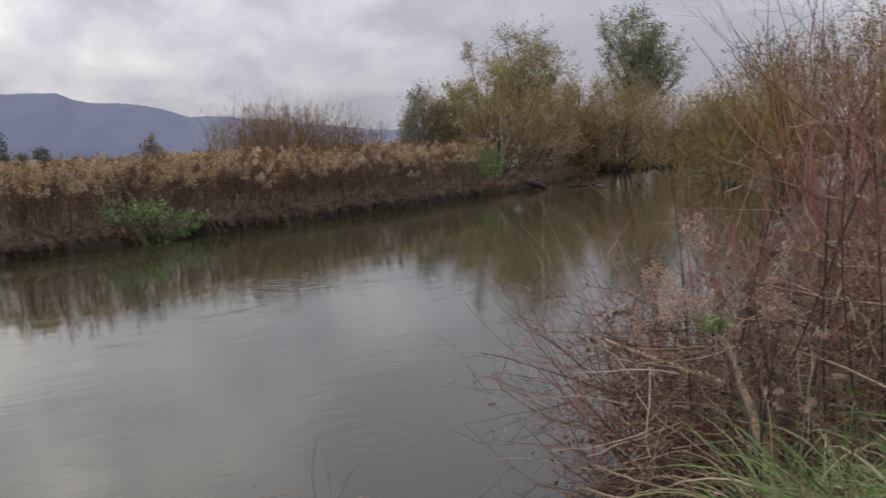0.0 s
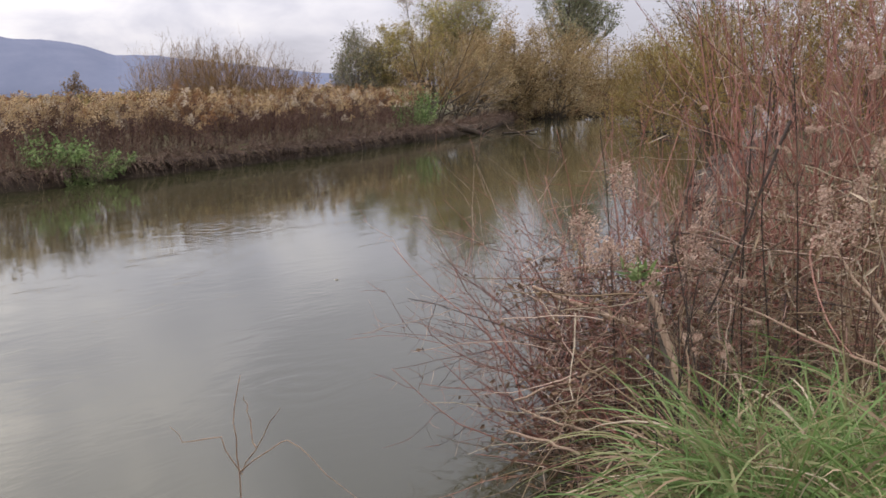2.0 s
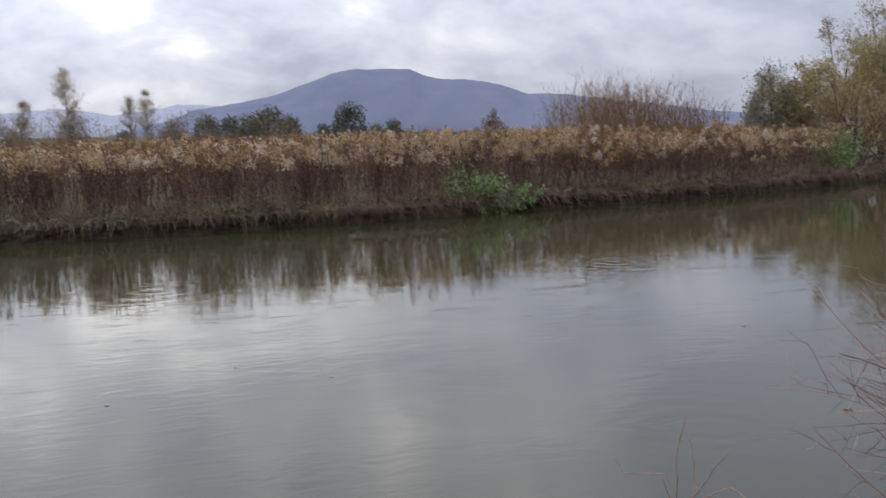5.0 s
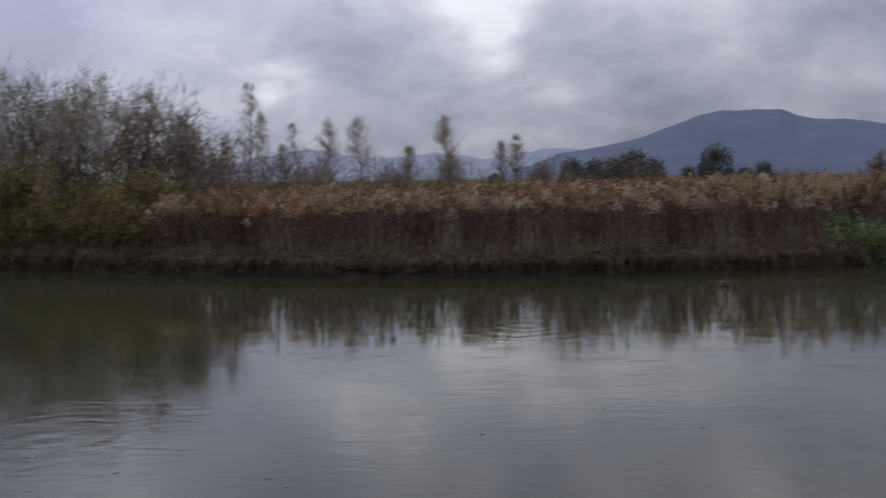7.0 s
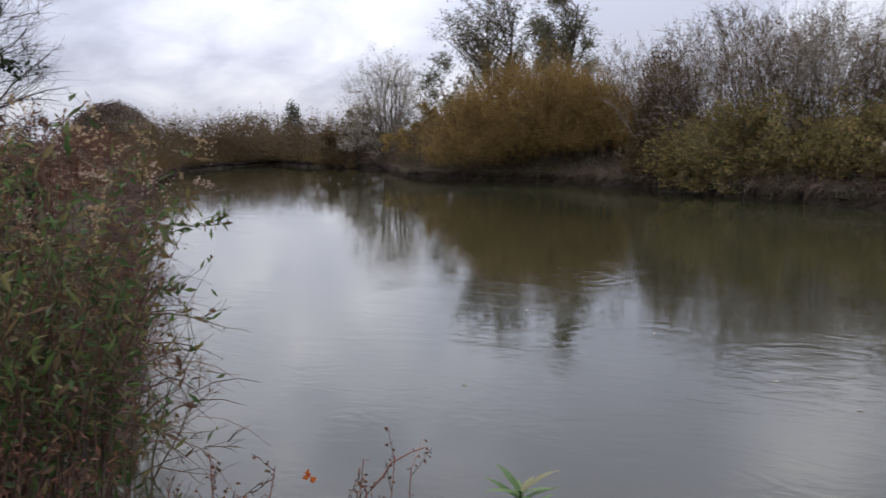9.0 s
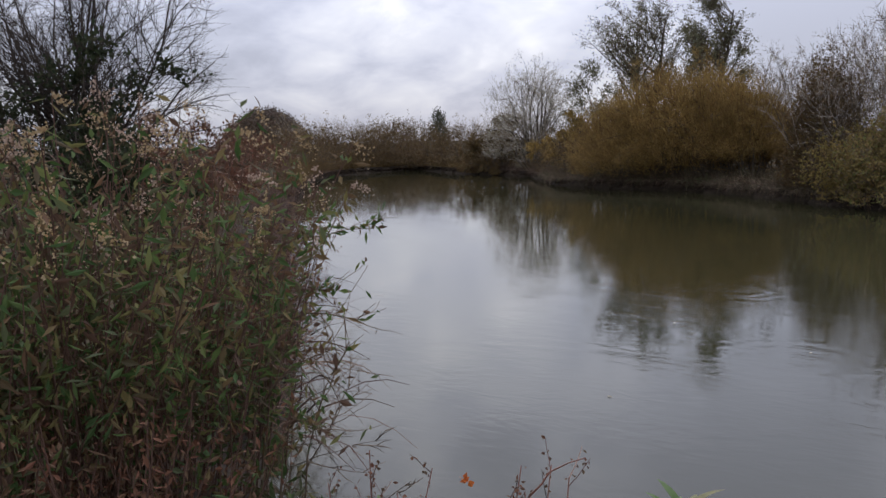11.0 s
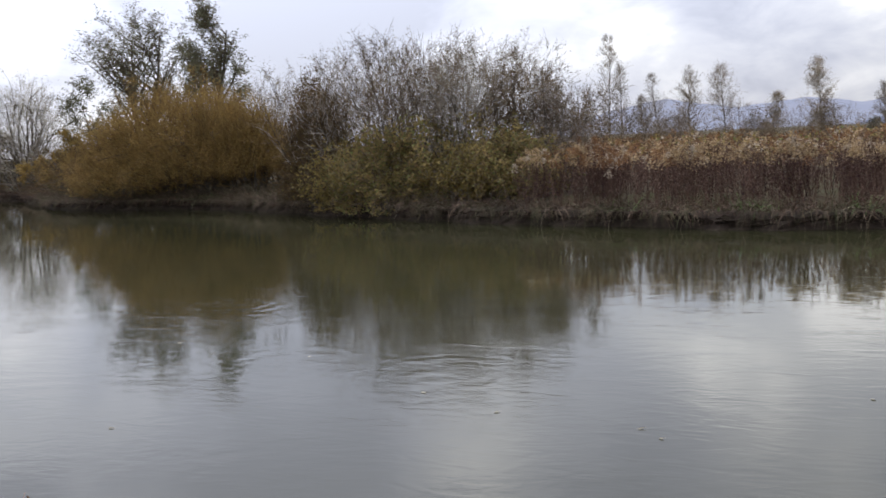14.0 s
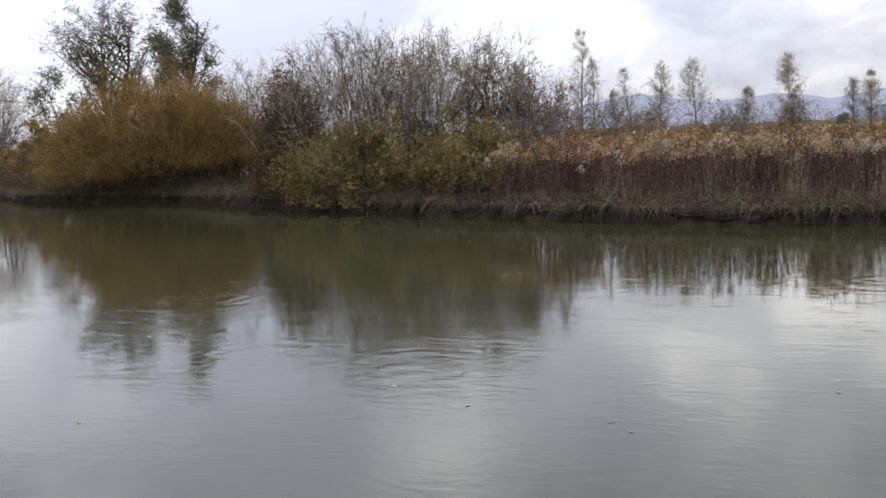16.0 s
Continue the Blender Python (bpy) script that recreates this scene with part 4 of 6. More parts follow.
fallen_log()
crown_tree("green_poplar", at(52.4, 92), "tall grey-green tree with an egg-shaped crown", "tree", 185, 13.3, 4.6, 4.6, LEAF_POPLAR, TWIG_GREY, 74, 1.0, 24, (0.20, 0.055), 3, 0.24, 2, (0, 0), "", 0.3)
woody("bare_tree", at(60.0, 75), "tall bare grey tree behind the willows", "tree", 186, 9, 12.5, 0.5, LEAF_GREY, TWIG_BROWN, BARK, 0.12, (10, 8), leaf_n=1, leaf=(0.2, 0.06), trunk=3.5)
for i, (az, d, rx, rz) in enumerate([(57.4, 44, 2.6, 4.5), (60.6, 39, 2.9, 5.4), (64.4, 35, 3.0, 5.9), (69.0, 31, 2.8, 5.9), (74, 29, 2.6, 5.8)]):
    bush("bank_willow", at(az, d), "yellow-green willow bush on the near bank", "willow", 190 + i, 40, rx, rz, LEAF_BANK, TWIG_ORANGE, BARK, 0.035, (11, 5), leaf=(0.09, 0.022), leaf_n=3, whip=0.5,
         base_r=0.7, jitter=0.12, hang=0.0, skin=1700, skin_leaf=3, group="willows on the near bank")
for i, (az, d, h) in enumerate([(29.6, 44, 3.6), (31.4, 44.5, 4.2), (33.2, 44.5, 3.9), (35.0, 45, 3.2)]):
    woody("bare_bush", at(az, d), "bare red-brown willow bush behind the seed heads", "bush", 200 + i, 64, h * 1.05, 0.24, LEAF_BROWN, TWIG_ORANGE, TWIG_ORANGE, 0.02, (7, 3), leaf_n=0, side_len=(0.35, 0.6),
          base_r=1.9, lift=0.12, group="bare bushes in the meadow")

# slender trees across the meadow, and dark ones farther off
for i, (az, d, h, wd, ln) in enumerate([(-11.3, 78, 9.4, 1.7, 1), (-8.3, 86, 6.8, 1.3, 0), (-6.8, 82, 7.0, 1.5, 1), (-4.8, 80, 7.0, 1.7, 1), (-2.4, 90, 4.8, 1.4, 1), (0.3, 80, 6.9, 1.4, 3), (3.4, 88, 5.2, 1.0, 0), (4.4, 90, 5.6, 1.3, 2), (-9.4, 95, 5.4, 1.2, 0), (-10.6, 82, 7.6, 1.1, 0)]):
    leader_tree("slender_tree", at(az, d), "slender pale nearly bare tree in the meadow", 210 + i, h, wd, LEAF_BROWN, TWIG_PALE if i % 2 else TWIG_GREY, 72, 9, leaf_n=ln, leaf=(0.07, 0.018), group="slender trees in the meadow")
for i, (az, d, rx, rz) in enumerate([(-9.8, 60, 1.8, 3.1), (-7.6, 64, 1.7, 3.0), (-12.6, 52, 1.8, 3.2), (-3.2, 76, 1.5, 2.9), (0.4, 78, 1.5, 3.6), (5.8, 84, 1.4, 3.2)]):
    bush("meadow_bush", at(az, d), "small rust-brown bush among the seed heads", "bush", 220 + i, 20, rx, rz, LEAF_SCRUB if i % 2 else LEAF_THICKET, TWIG_GREY, BARK, 0.02, (6, 4), leaf=(0.08, 0.024), leaf_n=3, jitter=0.1, skin=900, skin_leaf=3)
low_bush = bush("meadow_bush", at(-1.0, 92), "low rust-brown scrub at the meadow's far side", "bush", 228, 14, 2.2, 3.5, LEAF_SCRUB, TWIG_GREY, BARK, 0.02, (6, 4), leaf=(0.08, 0.026), leaf_n=2, jitter=0.2, whip=0.5, skin=380, skin_leaf=3, group="scrub across the meadow")
for i in range(22):
    az, d, k = -13.5 + i * 1.25 + 0.5 * math.sin(i * 5.1), 84 + 14 * math.sin(i * 2.3), 0.75 + 0.3 * math.sin(i * 1.7)
    x, y = at(az, d)
    copy_thing(low_bush, Matrix.Translation((x, y, ground_z(x, y))) @ Matrix.Rotation(i * 2.0, 4, "Z") @ Matrix.Diagonal((k * 1.3, k * 1.3, k, 1)))
dark = bush("distant_tree", at(7.6, 135), "dark green rounded tree far across the meadow", "tree", 230, 12, 2.2, 4.6, LEAF_DISTANT, TWIG_BROWN, BARK, 0.08, (5, 3), leaf=(0.26, 0.10), leaf_n=4, base_r=0.4, group="distant dark trees", jitter=0.3, angle=(20, 70), whip=0.2, side=0.2, skin=800, skin_leaf=2)
for az, d, s in [(8.9, 140, 0.8), (10.0, 138, 0.85), (11.1, 135, 1.0), (12.2, 136, 0.8), (15.7, 135, 1.08), (14.2, 150, 0.6), (17.3, 150, 0.55), (18.3, 140, 0.65), (5.6, 140, 0.5), (3.0, 150, 0.5)]:
    x, y = at(az, d)
    copy_thing(dark, Matrix.Translation((x, y, ground_z(x, y))) @ Matrix.Rotation(az * 3, 4, "Z") @ Matrix.Diagonal((s * 1.15, s * 1.15, s * 1.2, 1)))
bush("round_bush", at(24.3, 62), "small round brown bush among the seed heads", "bush", 240, 16, 1.15, 2.9, LEAF_SCRUB, TWIG_BROWN, BARK, 0.02, (7, 4), leaf=(0.16, 0.05), leaf_n=5)

# thickets down the river
band = bush("far_thicket", at(-57.5, 80), "low brown willow thicket along the far water", "thicket", 250, 19, 3.2, 3.4, LEAF_THICKET, TWIG_BROWN, BARK, 0.03, (7, 4), leaf=(0.14, 0.034), leaf_n=2, base_r=1.2, group="thickets down the river", jitter=0.12, whip=0.6, skin=800, skin_leaf=2)
for i, (az, d, s) in enumerate([(-58.9, 66, 0.8), (-58.0, 72, 0.85), (-55.4, 80, 0.95), (-53.4, 84, 1.0), (-51.4, 87, 1.05), (-49.6, 77, 0.9), (-48.0, 74, 0.9), (-45.6, 71, 0.85), (-52.4, 95, 1.15), (-41.5, 53, 0.75), (-38.6, 51, 0.95), (-37.0, 50, 0.9), (-35.2, 48.5, 1.0), (-33.4, 47, 1.0), (-31.6, 45.5, 0.9), (-30.2, 43, 0.8), (-54.4, 78.5, 0.8), (-52.2, 81, 0.85), (-56.6, 76, 0.75), (-54.2, 80.5, 0.6), (-52.6, 80.3, 0.6), (-51.0, 81.5, 0.65), (-50.0, 79, 0.6)]):
    x, y = at(az, d)
    copy_thing(band, Matrix.Translation((x, y, ground_z(x, y))) @ Matrix.Rotation(i * 1.7, 4, "Z") @ Matrix.Diagonal((s * 1.25, s * 1.25, s, 1)))
pale = woody("distant_bare_tree", at(-56.0, 140), "pale bare tree far behind the thicket", "tree", 260, 12, 6.8, 0.5, LEAF_BROWN, TWIG_PALE, TWIG_PALE, 0.05, (7, 4), leaf_n=1, leaf=(0.2, 0.06), base_r=0.5, group="distant bare trees")
for i, (az, d, s) in enumerate([(-57.2, 145, 0.95), (-54.6, 140, 0.9), (-53.2, 150, 1.0), (-52.0, 150, 0.9), (-49.4, 160, 0.95), (-47.6, 150, 0.9), (-58.4, 150, 1.0)]):
    x, y = at(az, d)
    copy_thing(pale, Matrix.Translation((x, y, ground_z(x, y))) @ Matrix.Rotation(i * 2.1, 4, "Z") @ Matrix.Diagonal((s * 1.3, s * 1.3, s, 1)))
x, y = at(-50.0, 150)
copy_thing(dark, Matrix.Translation((x, y, ground_z(x, y))) @ Matrix.Diagonal((0.7, 0.7, 1.5, 1)))
for i, (az, d, rx, rz) in enumerate([(-60.4, 54, 2.2, 2.6), (-61.4, 44, 1.9, 2.6), (-62.6, 35, 1.6, 2.5), (-63.6, 27, 1.4, 2.4), (-65.5, 21, 1.3, 2.4), (-68.5, 26, 2.0, 2.6), (-66, 40, 2.4, 3.0)]):
    bush("rust_shrub", near(az, d), "rust-brown leafless shrub on the near bank", "shrub", 270 + i, 24, rx, rz, LEAF_RED, BARK_RED, BARK, 0.02, (7, 4), leaf=(0.12, 0.03), leaf_n=3, base_r=0.8, group="rust-brown shrubs")
woody("dark_tree", near(-71.0, 17), "dark bare tree with drooping fine branches over an ivied trunk", "tree", 280, 22, 5.8, 1.0, LEAF_DARK, TWIG_DARK, TWIG_DARK, 0.04, (20, 10), leaf_n=0, trunk=1.6, lift=-0.02, droop=0.04, side_len=(0.3, 0.5))
bush("dark_shrub", near(-70.0, 15), "dark evergreen shrub at the foot of the bare tree", "shrub", 281, 24, 1.9, 3.1, LEAF_DARK, TWIG_DARK, BARK, 0.02, (9, 4), leaf=(0.09, 0.035), leaf_n=10)


# ---- the stand of dead goldenrod on the far bank ----
def stand(name, label, xs, ys, h, rng, detail):
    """Stalks with withered leaves and drooping plumed heads, in one mesh with three materials."""
    n = len(xs)
    xs = xs + 0.28 * np.sin(2.6 * xs + 1.7 * np.sin(1.1 * ys)) + 0.12 * np.sin(6.1 * xs - 2 * ys)
    ys = ys + 0.28 * np.sin(2.3 * ys + 1.3 * np.sin(1.4 * xs))
    keep = land(xs, ys) > 0.2
    xs, ys, h, n = xs[keep], ys[keep], h[keep], int(keep.sum())
    z = height(xs, ys)
    h = h * (1 + 0.20 * np.clip((np.degrees(np.arctan2(xs, ys)) - 6) / 20, 0, 1))
    h = h * np.clip(0.55 + 0.6 * land(xs, ys), 0.6, 1)
    h = h * (0.98 + 0.07 * np.sin(xs * 0.8 + np.sin(ys * 0.7)) + 0.08 * np.sin(xs * 2.1 + ys) + 0.05 * np.sin(xs * 4.7 - ys * 2))
    start = np.stack([xs, ys, z - 0.05], -1)
    way = np.stack([rng.normal(size=n) * 0.14, rng.normal(size=n) * 0.14 - 0.04, np.ones(n)], -1)
    P, R = grow(rng, start, way, h, np.full(n, 0.006 if detail else 0.009), 5 if detail else 3, 0.05, 0.0, 0.5)
    out = [tubes(P, R, 3)]
    mats = [np.zeros(len(out[0][1]), int)]
    ln = 10 if detail > 1 else (7 if detail else 2)
    pos = along(rng, P, ln, 0.015, 0.25)
    out.append(leaves(rng, pos, 0.10 if detail else 0.16, 0.013 if detail else 0.03, UP * -0.9))
    mats.append(np.zeros(len(out[1][1]), int))
    # arching plumes of small tufts; some stalks have lost theirs
    tallness = h / np.quantile(h, 0.95)
    has = np.where((rng.uniform(size=n) < (0.46 if detail > 1 else 0.58 if detail else 0.9)) & (tallness > (0.70 if detail > 1 else 0.0)))[0]
    tip, d = P[has, -1], unit(P[has, -1] - P[has, -2])
    nh, m = len(has), (60 if detail > 1 else (12 if detail else 4))
    i = np.repeat(np.arange(nh), m)
    arms = 6
    ang = rng.uniform(0, 2 * np.pi, nh)[i] + rng.integers(0, arms, len(i)) * (2 * np.pi / arms) + rng.normal(size=len(i)) * 0.12
    u = rng.uniform(0.0, 1, (len(i), 1)) ** 1.4 * 0.95 + 0.05
    down = rng.uniform(0, 1, (len(i), 1))
    big = rng.uniform(0.6, 1.4, nh)[i][:, None]
    reach = 0.25 * u * (0.35 + 0.65 * down) * big
    out_way = np.stack([np.cos(ang), np.sin(ang), np.zeros(len(i))], -1)
    plume = tip[i] - d[i] * down * 0.26 * big + out_way * reach + UP * (0.07 * u - 0.13 * u ** 2) * big
    size = (0.050, 0.022) if detail > 1 else ((0.075, 0.032) if detail else (0.16, 0.07))
    out.append(leaves(rng, plume, size[0], size[1], out_way * 0.5))
    hx, hy = xs[has], ys[has]
    drift = np.sin(hx * 0.55 + 1.7 * np.sin(hy * 0.4)) + 0.7 * np.sin(hx * 1.4 + hy * 0.8) + rng.normal(size=nh) * 0.7
    kind = np.where(rng.uniform(size=nh) < 0.16, 2, np.where(drift > 0.9, 5, np.where(drift < -1.5, 3, 1)))
    if detail == 1:
        kind = np.where(rng.uniform(size=nh) < 0.18, 4, np.where(rng.uniform(size=nh) < 0.35, 5, kind))
    if not detail:
        kind = np.where(rng.uniform(size=nh) < 0.5, 5, np.where(np.sin(hx * 0.21 + 2) + np.sin(hy * 0.17) > 0.8, 4, kind))
    mats.append(kind[i])
    v, q = join(out)
    ob = new(name, mesh_of(name, v, q, [STALK, HEAD, FLUFF, LEAF_DRY, LEAF_OLIVE, HEAD_RUST], np.concatenate(mats)))
    tagged(ob, label, "goldenrod", kind="stuff")


def scatter(rng, n, az0, az1, s0, s1, dmax=120.0, front=1.0):
    """Places on the far side, between two bearings and two distances from the water's edge."""
    xs, ys = [], []
    while sum(map(len, xs)) < n:
        az = np.radians(rng.uniform(az0, az1, n * 3))
        d = 22 + (dmax - 22) * rng.uniform(0, 1, n * 3) ** (1.0 / front)
        x, y = d * np.sin(az), d * np.cos(az)
        s = land(x, y)
        ok = (s > s0) & (s < s1) & (y > 20)
        xs.append(x[ok])
        ys.append(y[ok])
    return np.concatenate(xs)[:n], np.concatenate(ys)[:n]


rng = np.random.default_rng(21)
x, y = scatter(rng, 4100, -17.5, 43.5, 0.25, 3.4, 52)
stand("goldenrod_stand", "dense stand of dead brown goldenrod with fluffy tan heads", x, y, rng.uniform(1.02, 1.66, len(x)), rng, 2)
x, y = scatter(rng, 3800, -16.0, 43, 3.4, 11, 62)
stand("goldenrod_field", "field of faded goldenrod heads behind the bank", x, y, rng.uniform(1.15, 1.65, len(x)), rng, 1)
x, y = scatter(rng, 5500, -16.0, 44, 10, 60, 110)
stand("goldenrod_meadow", "wide brown meadow of dead goldenrod", x, y, rng.uniform(1.1, 1.7, len(x)), rng, 0)


# ---- bank edges: dead grass hanging over the mud, green tufts ----
def edge_points(line, step):
    p = np.array(line, float)
    seg = np.linalg.norm(np.diff(p, axis=0), axis=1)
    s = np.concatenate([[0], np.cumsum(seg)])
    t = np.arange(0, s[-1], step)
    return np.stack([np.interp(t, s, p[:, 0]), np.interp(t, s, p[:, 1])], -1)


def fringe(name, label, pts, inland, rng, length, droop, width, material, per=1, toward=(0, -1), category="grass"):
    p = np.repeat(pts, per, 0) + rng.normal(size=(len(pts) * per, 2)) * 0.12
    t = unit(np.array(toward, float))
    s = rng.uniform(*inland, len(p))
    p = p - t * s[:, None]
    n = len(p)
    start = np.stack([p[:, 0], p[:, 1], np.maximum(height(p[:, 0], p[:, 1]), 0.47) - 0.03], -1)
    way = np.stack([t[0] * 0.5 + rng.normal(size=n) * 0.5, t[1] * 0.5 + rng.normal(size=n) * 0.4, rng.uniform(0.2, 1.1, n)], -1)
    P, R = grow(rng, start, way, rng.uniform(*length, n), np.full(n, width), 6, 0.10, -droop, 0.15)
    side = unit(np.cross(way, UP) + rng.normal(size=(n, 3)) * 0.3)
    ob = new(name, mesh_of(name, *blades(P, R, side), [material]))
    tagged(ob, label, category, kind="stuff")


far_edge = edge_points(FAR[2:28], 0.07)
wood_edge = edge_points(FAR[3:13], 0.07)
rng = np.random.default_rng(31)
fringe("bank_dead_grass", "dead grass and roots hanging over the dark mud bank", far_edge, (-0.22, 0.6), rng, (0.4, 1.0), 0.30, 0.013, DEAD_GRASS, 5)
fringe("bank_straw", "pale dry grass on the lip of the far bank", far_edge, (-0.2, 0.6), rng, (0.35, 0.8), 0.28, 0.009, LEAF_DRY, 2)
fringe("bank_sedge", "grey-brown sedge under the bushes on the far bank", wood_edge, (0.1, 1.8), rng, (0.5, 1.1), 0.13, 0.009, SEDGE, 9)
fringe("bank_stalks", "dead stalks bent down over the lip of the bank", far_edge, (-0.1, 0.5), rng, (0.5, 1.1), 0.26, 0.008, STALK, 3)
fringe("bank_meadow_sedge", "grey-green sedge on the low ground under the willows", edge_points(FAR[4:12], 0.08), (1.2, 4.4), rng, (0.4, 0.9), 0.14, 0.010, SEDGE, 11)
fringe("bank_overhanging_sedge", "grey-green sedge hanging over the bank under the willows", edge_points(FAR[4:11], 0.08), (-0.4, 0.4), rng, (0.4, 0.9), 0.30, 0.010, SEDGE, 7)
fringe("bank_hay", "pale dry grass matted under the olive bushes", edge_points(FAR[8:13], 0.05), (-0.1, 0.9), rng, (0.4, 0.9), 0.24, 0.009, STRAW, 4)
mid_edge = edge_points(FAR[11:18], 0.09)
fringe("bank_tussocks", "grey-olive sedge tussocks drooping over the far bank", mid_edge[(np.sin(mid_edge[:, 0] * 2.1) + np.sin(mid_edge[:, 0] * 5.3 + 1)) > -0.9], (-0.25, 0.5), rng, (0.4, 0.9), 0.22, 0.010, SEDGE, 7)
fringe("bank_drooping_sedge", "olive sedge hanging down to the water", mid_edge[(np.sin(mid_edge[:, 0] * 3.3) + np.sin(mid_edge[:, 0] * 7.9 + 1)) > 0.1], (-0.38, 0.0), rng, (0.45, 0.9), 0.42, 0.010, SEDGE, 7)
fringe("bank_drooping_stalks", "dark bent stalks and roots hanging down to the water", edge_points(FAR[17:27], 0.09), (-0.38, 0.1), rng, (0.5, 1.0), 0.38, 0.010, DEAD_GRASS, 6)
fringe("hanging_roots", "pale roots and bent stalks trailing down the mud", far_edge, (-0.2, 0.1), rng, (0.4, 0.9), 0.45, 0.006, STRAW, 1)
fringe("near_bank_dead_grass", "dead grass hanging over the near bank", edge_points(NEAR[13:20], 0.1), (-0.2, 0.9), rng, (0.5, 1.1), 0.25, 0.011, STALK, 6, (0.5, 0.87))
tuft = np.concatenate([far_edge[(np.hypot(far_edge[:, 0] - a, far_edge[:, 1] - b) < r)] for a, b, r in
                       [(-1.5, 24, 0.6), (1.0, 23.8, 0.4), (3.6, 23.9, 0.6), (-24, 34.2, 1.2), (-4.6, 24.6, 0.4), (6.6, 24.5, 0.4), (17.6, 26.8, 0.3)]])
fringe("bank_green_grass", "green grass tufts at the water's edge", tuft, (-0.15, 0.6), rng, (0.25, 0.6), 0.2, 0.011, NETTLE, 5)
end_edge = edge_points(NEAR[-4:] + FAR[:3], 0.10)
fringe("end_sedge", "brown sedge and dead stalks along the river's bend", end_edge, (-0.3, 1.6), rng, (0.5, 1.5), 0.08, 0.016, LEAF_THICKET, 8, (0.77, -0.64))


def herb_clump(name, place, label, seed, n, tall, spread, leaf, material, leaf_n=26, stem=STALK, category="herb", base_r=0.5, lean=(0, 0), bare=0.15):
    rng = np.random.default_rng(seed)
    ob = thing(name, (place[0], place[1], ground_z(*place) - 0.03), label, category)
    a, r = rng.uniform(0, 2 * np.pi, n), base_r * np.sqrt(rng.uniform(0, 1, n))
    start = np.stack([r * np.cos(a), r * np.sin(a), np.zeros(n)], -1)
    way = np.stack([r / base_r * np.cos(a) * spread + lean[0], r / base_r * np.sin(a) * spread + lean[1], np.ones(n)], -1)
    P, R = grow(rng, start, way, tall * rng.uniform(0.6, 1.05, n), np.full(n, 0.006), 6, 0.10, 0.0, 0.4)
    strands("stem", P, R, 4, stem, ob)
    part("foliage", leaves(rng, along(rng, P, leaf_n, 0.04, bare), leaf[0], leaf[1], -UP * 0.35), material, ob)
    return ob


for i, (x, y, n, tall, base_r, lean) in enumerate([(11.0, 25.75, 46, 1.3, 0.45, (0.0, -0.3)), (11.8, 25.7, 34, 1.1, 0.3, (0.5, -0.7)), (12.6, 25.8, 20, 0.85, 0.25, (0.6, -0.9)), (11.4, 25.5, 12, 0.6, 0.25, (0.2, -1.4))]):
    tagged(herb_clump("nettle_clump", (x, y), "bright green nettle stems arching over the bank", 41 + i, n, tall, 0.8, (0.13, 0.028), NETTLE, 22, HERB, "nettles", base_r, lean), group="nettles on the far bank")
herb_clump("nettle_clump", (30.3, 31.9), "tall green weeds under the willows", 42, 70, 1.9, 0.35, (0.13, 0.03), NETTLE, 18, HERB, base_r=0.8)
herb_clump("nettle_clump", (-12.5, 30.5), "green weeds under the bare hedge", 43, 70, 1.0, 0.6, (0.12, 0.04), HERB, 24, HERB, base_r=1.2)

# ---- near bank, up the river: red-stemmed shrubs over the water ----
def osier(place, seed, n, tall, spread, lean, label, twigs=(5, 3), leaf_n=0, base_r=0.35, lift=0.05, r0=0.0065):
    rng = np.random.default_rng(seed)
    ob = thing("osier_shrub", (place[0], place[1], max(ground_z(*place), 0.0) - 0.05), label, "shrub", "red-stemmed shrubs on the near bank")
    a, r = rng.uniform(0, 2 * np.pi, n), base_r * np.sqrt(rng.uniform(0, 1, n))
    start = np.stack([r * np.cos(a), r * np.sin(a), np.zeros(n)], -1)
    o = spread * np.sqrt(rng.uniform(0, 1, n))
    b = rng.uniform(0, 2 * np.pi, n)
    way = np.stack([o * np.cos(b) + lean[0], o * np.sin(b) + lean[1], np.ones(n)], -1)
    L = tall * rng.uniform(0.55, 1.1, n)
    P, R = grow(rng, start, way, L, r0 * rng.uniform(0.5, 1.3, n), 9, 0.13, lift, 0.3)
    strands("stem", P, R, 5, BARK_RED, ob)
    s, w, r, i, u = spawn(rng, P, R, twigs[0], 0.15, 0.95, (25, 80), 0.6)
    L1 = L[i] * rng.uniform(0.15, 0.42, len(s))
    P1, R1 = grow(rng, s, w, L1, np.maximum(r, 0.0022), 6, 0.13, lift, 0.4)
    s, w, r, i, u = spawn(rng, P1, R1, twigs[1], 0.2, 1.0, (20, 65), 0.6)
    P2, R2 = grow(rng, s, w, L1[i] * rng.uniform(0.2, 0.5, len(s)), np.maximum(r, 0.0014), 4, 0.15, lift, 0.5)
    growth("twig_growth", join([tubes(P1, R1, 3), tubes(P2, R2, 3)]), BARK_RED, ob)
    if leaf_n:
        part("foliage", leaves(rng, along(rng, P2, leaf_n, 0.01, 0.3), 0.035, 0.009), LEAF_DRY, ob)
    return ob


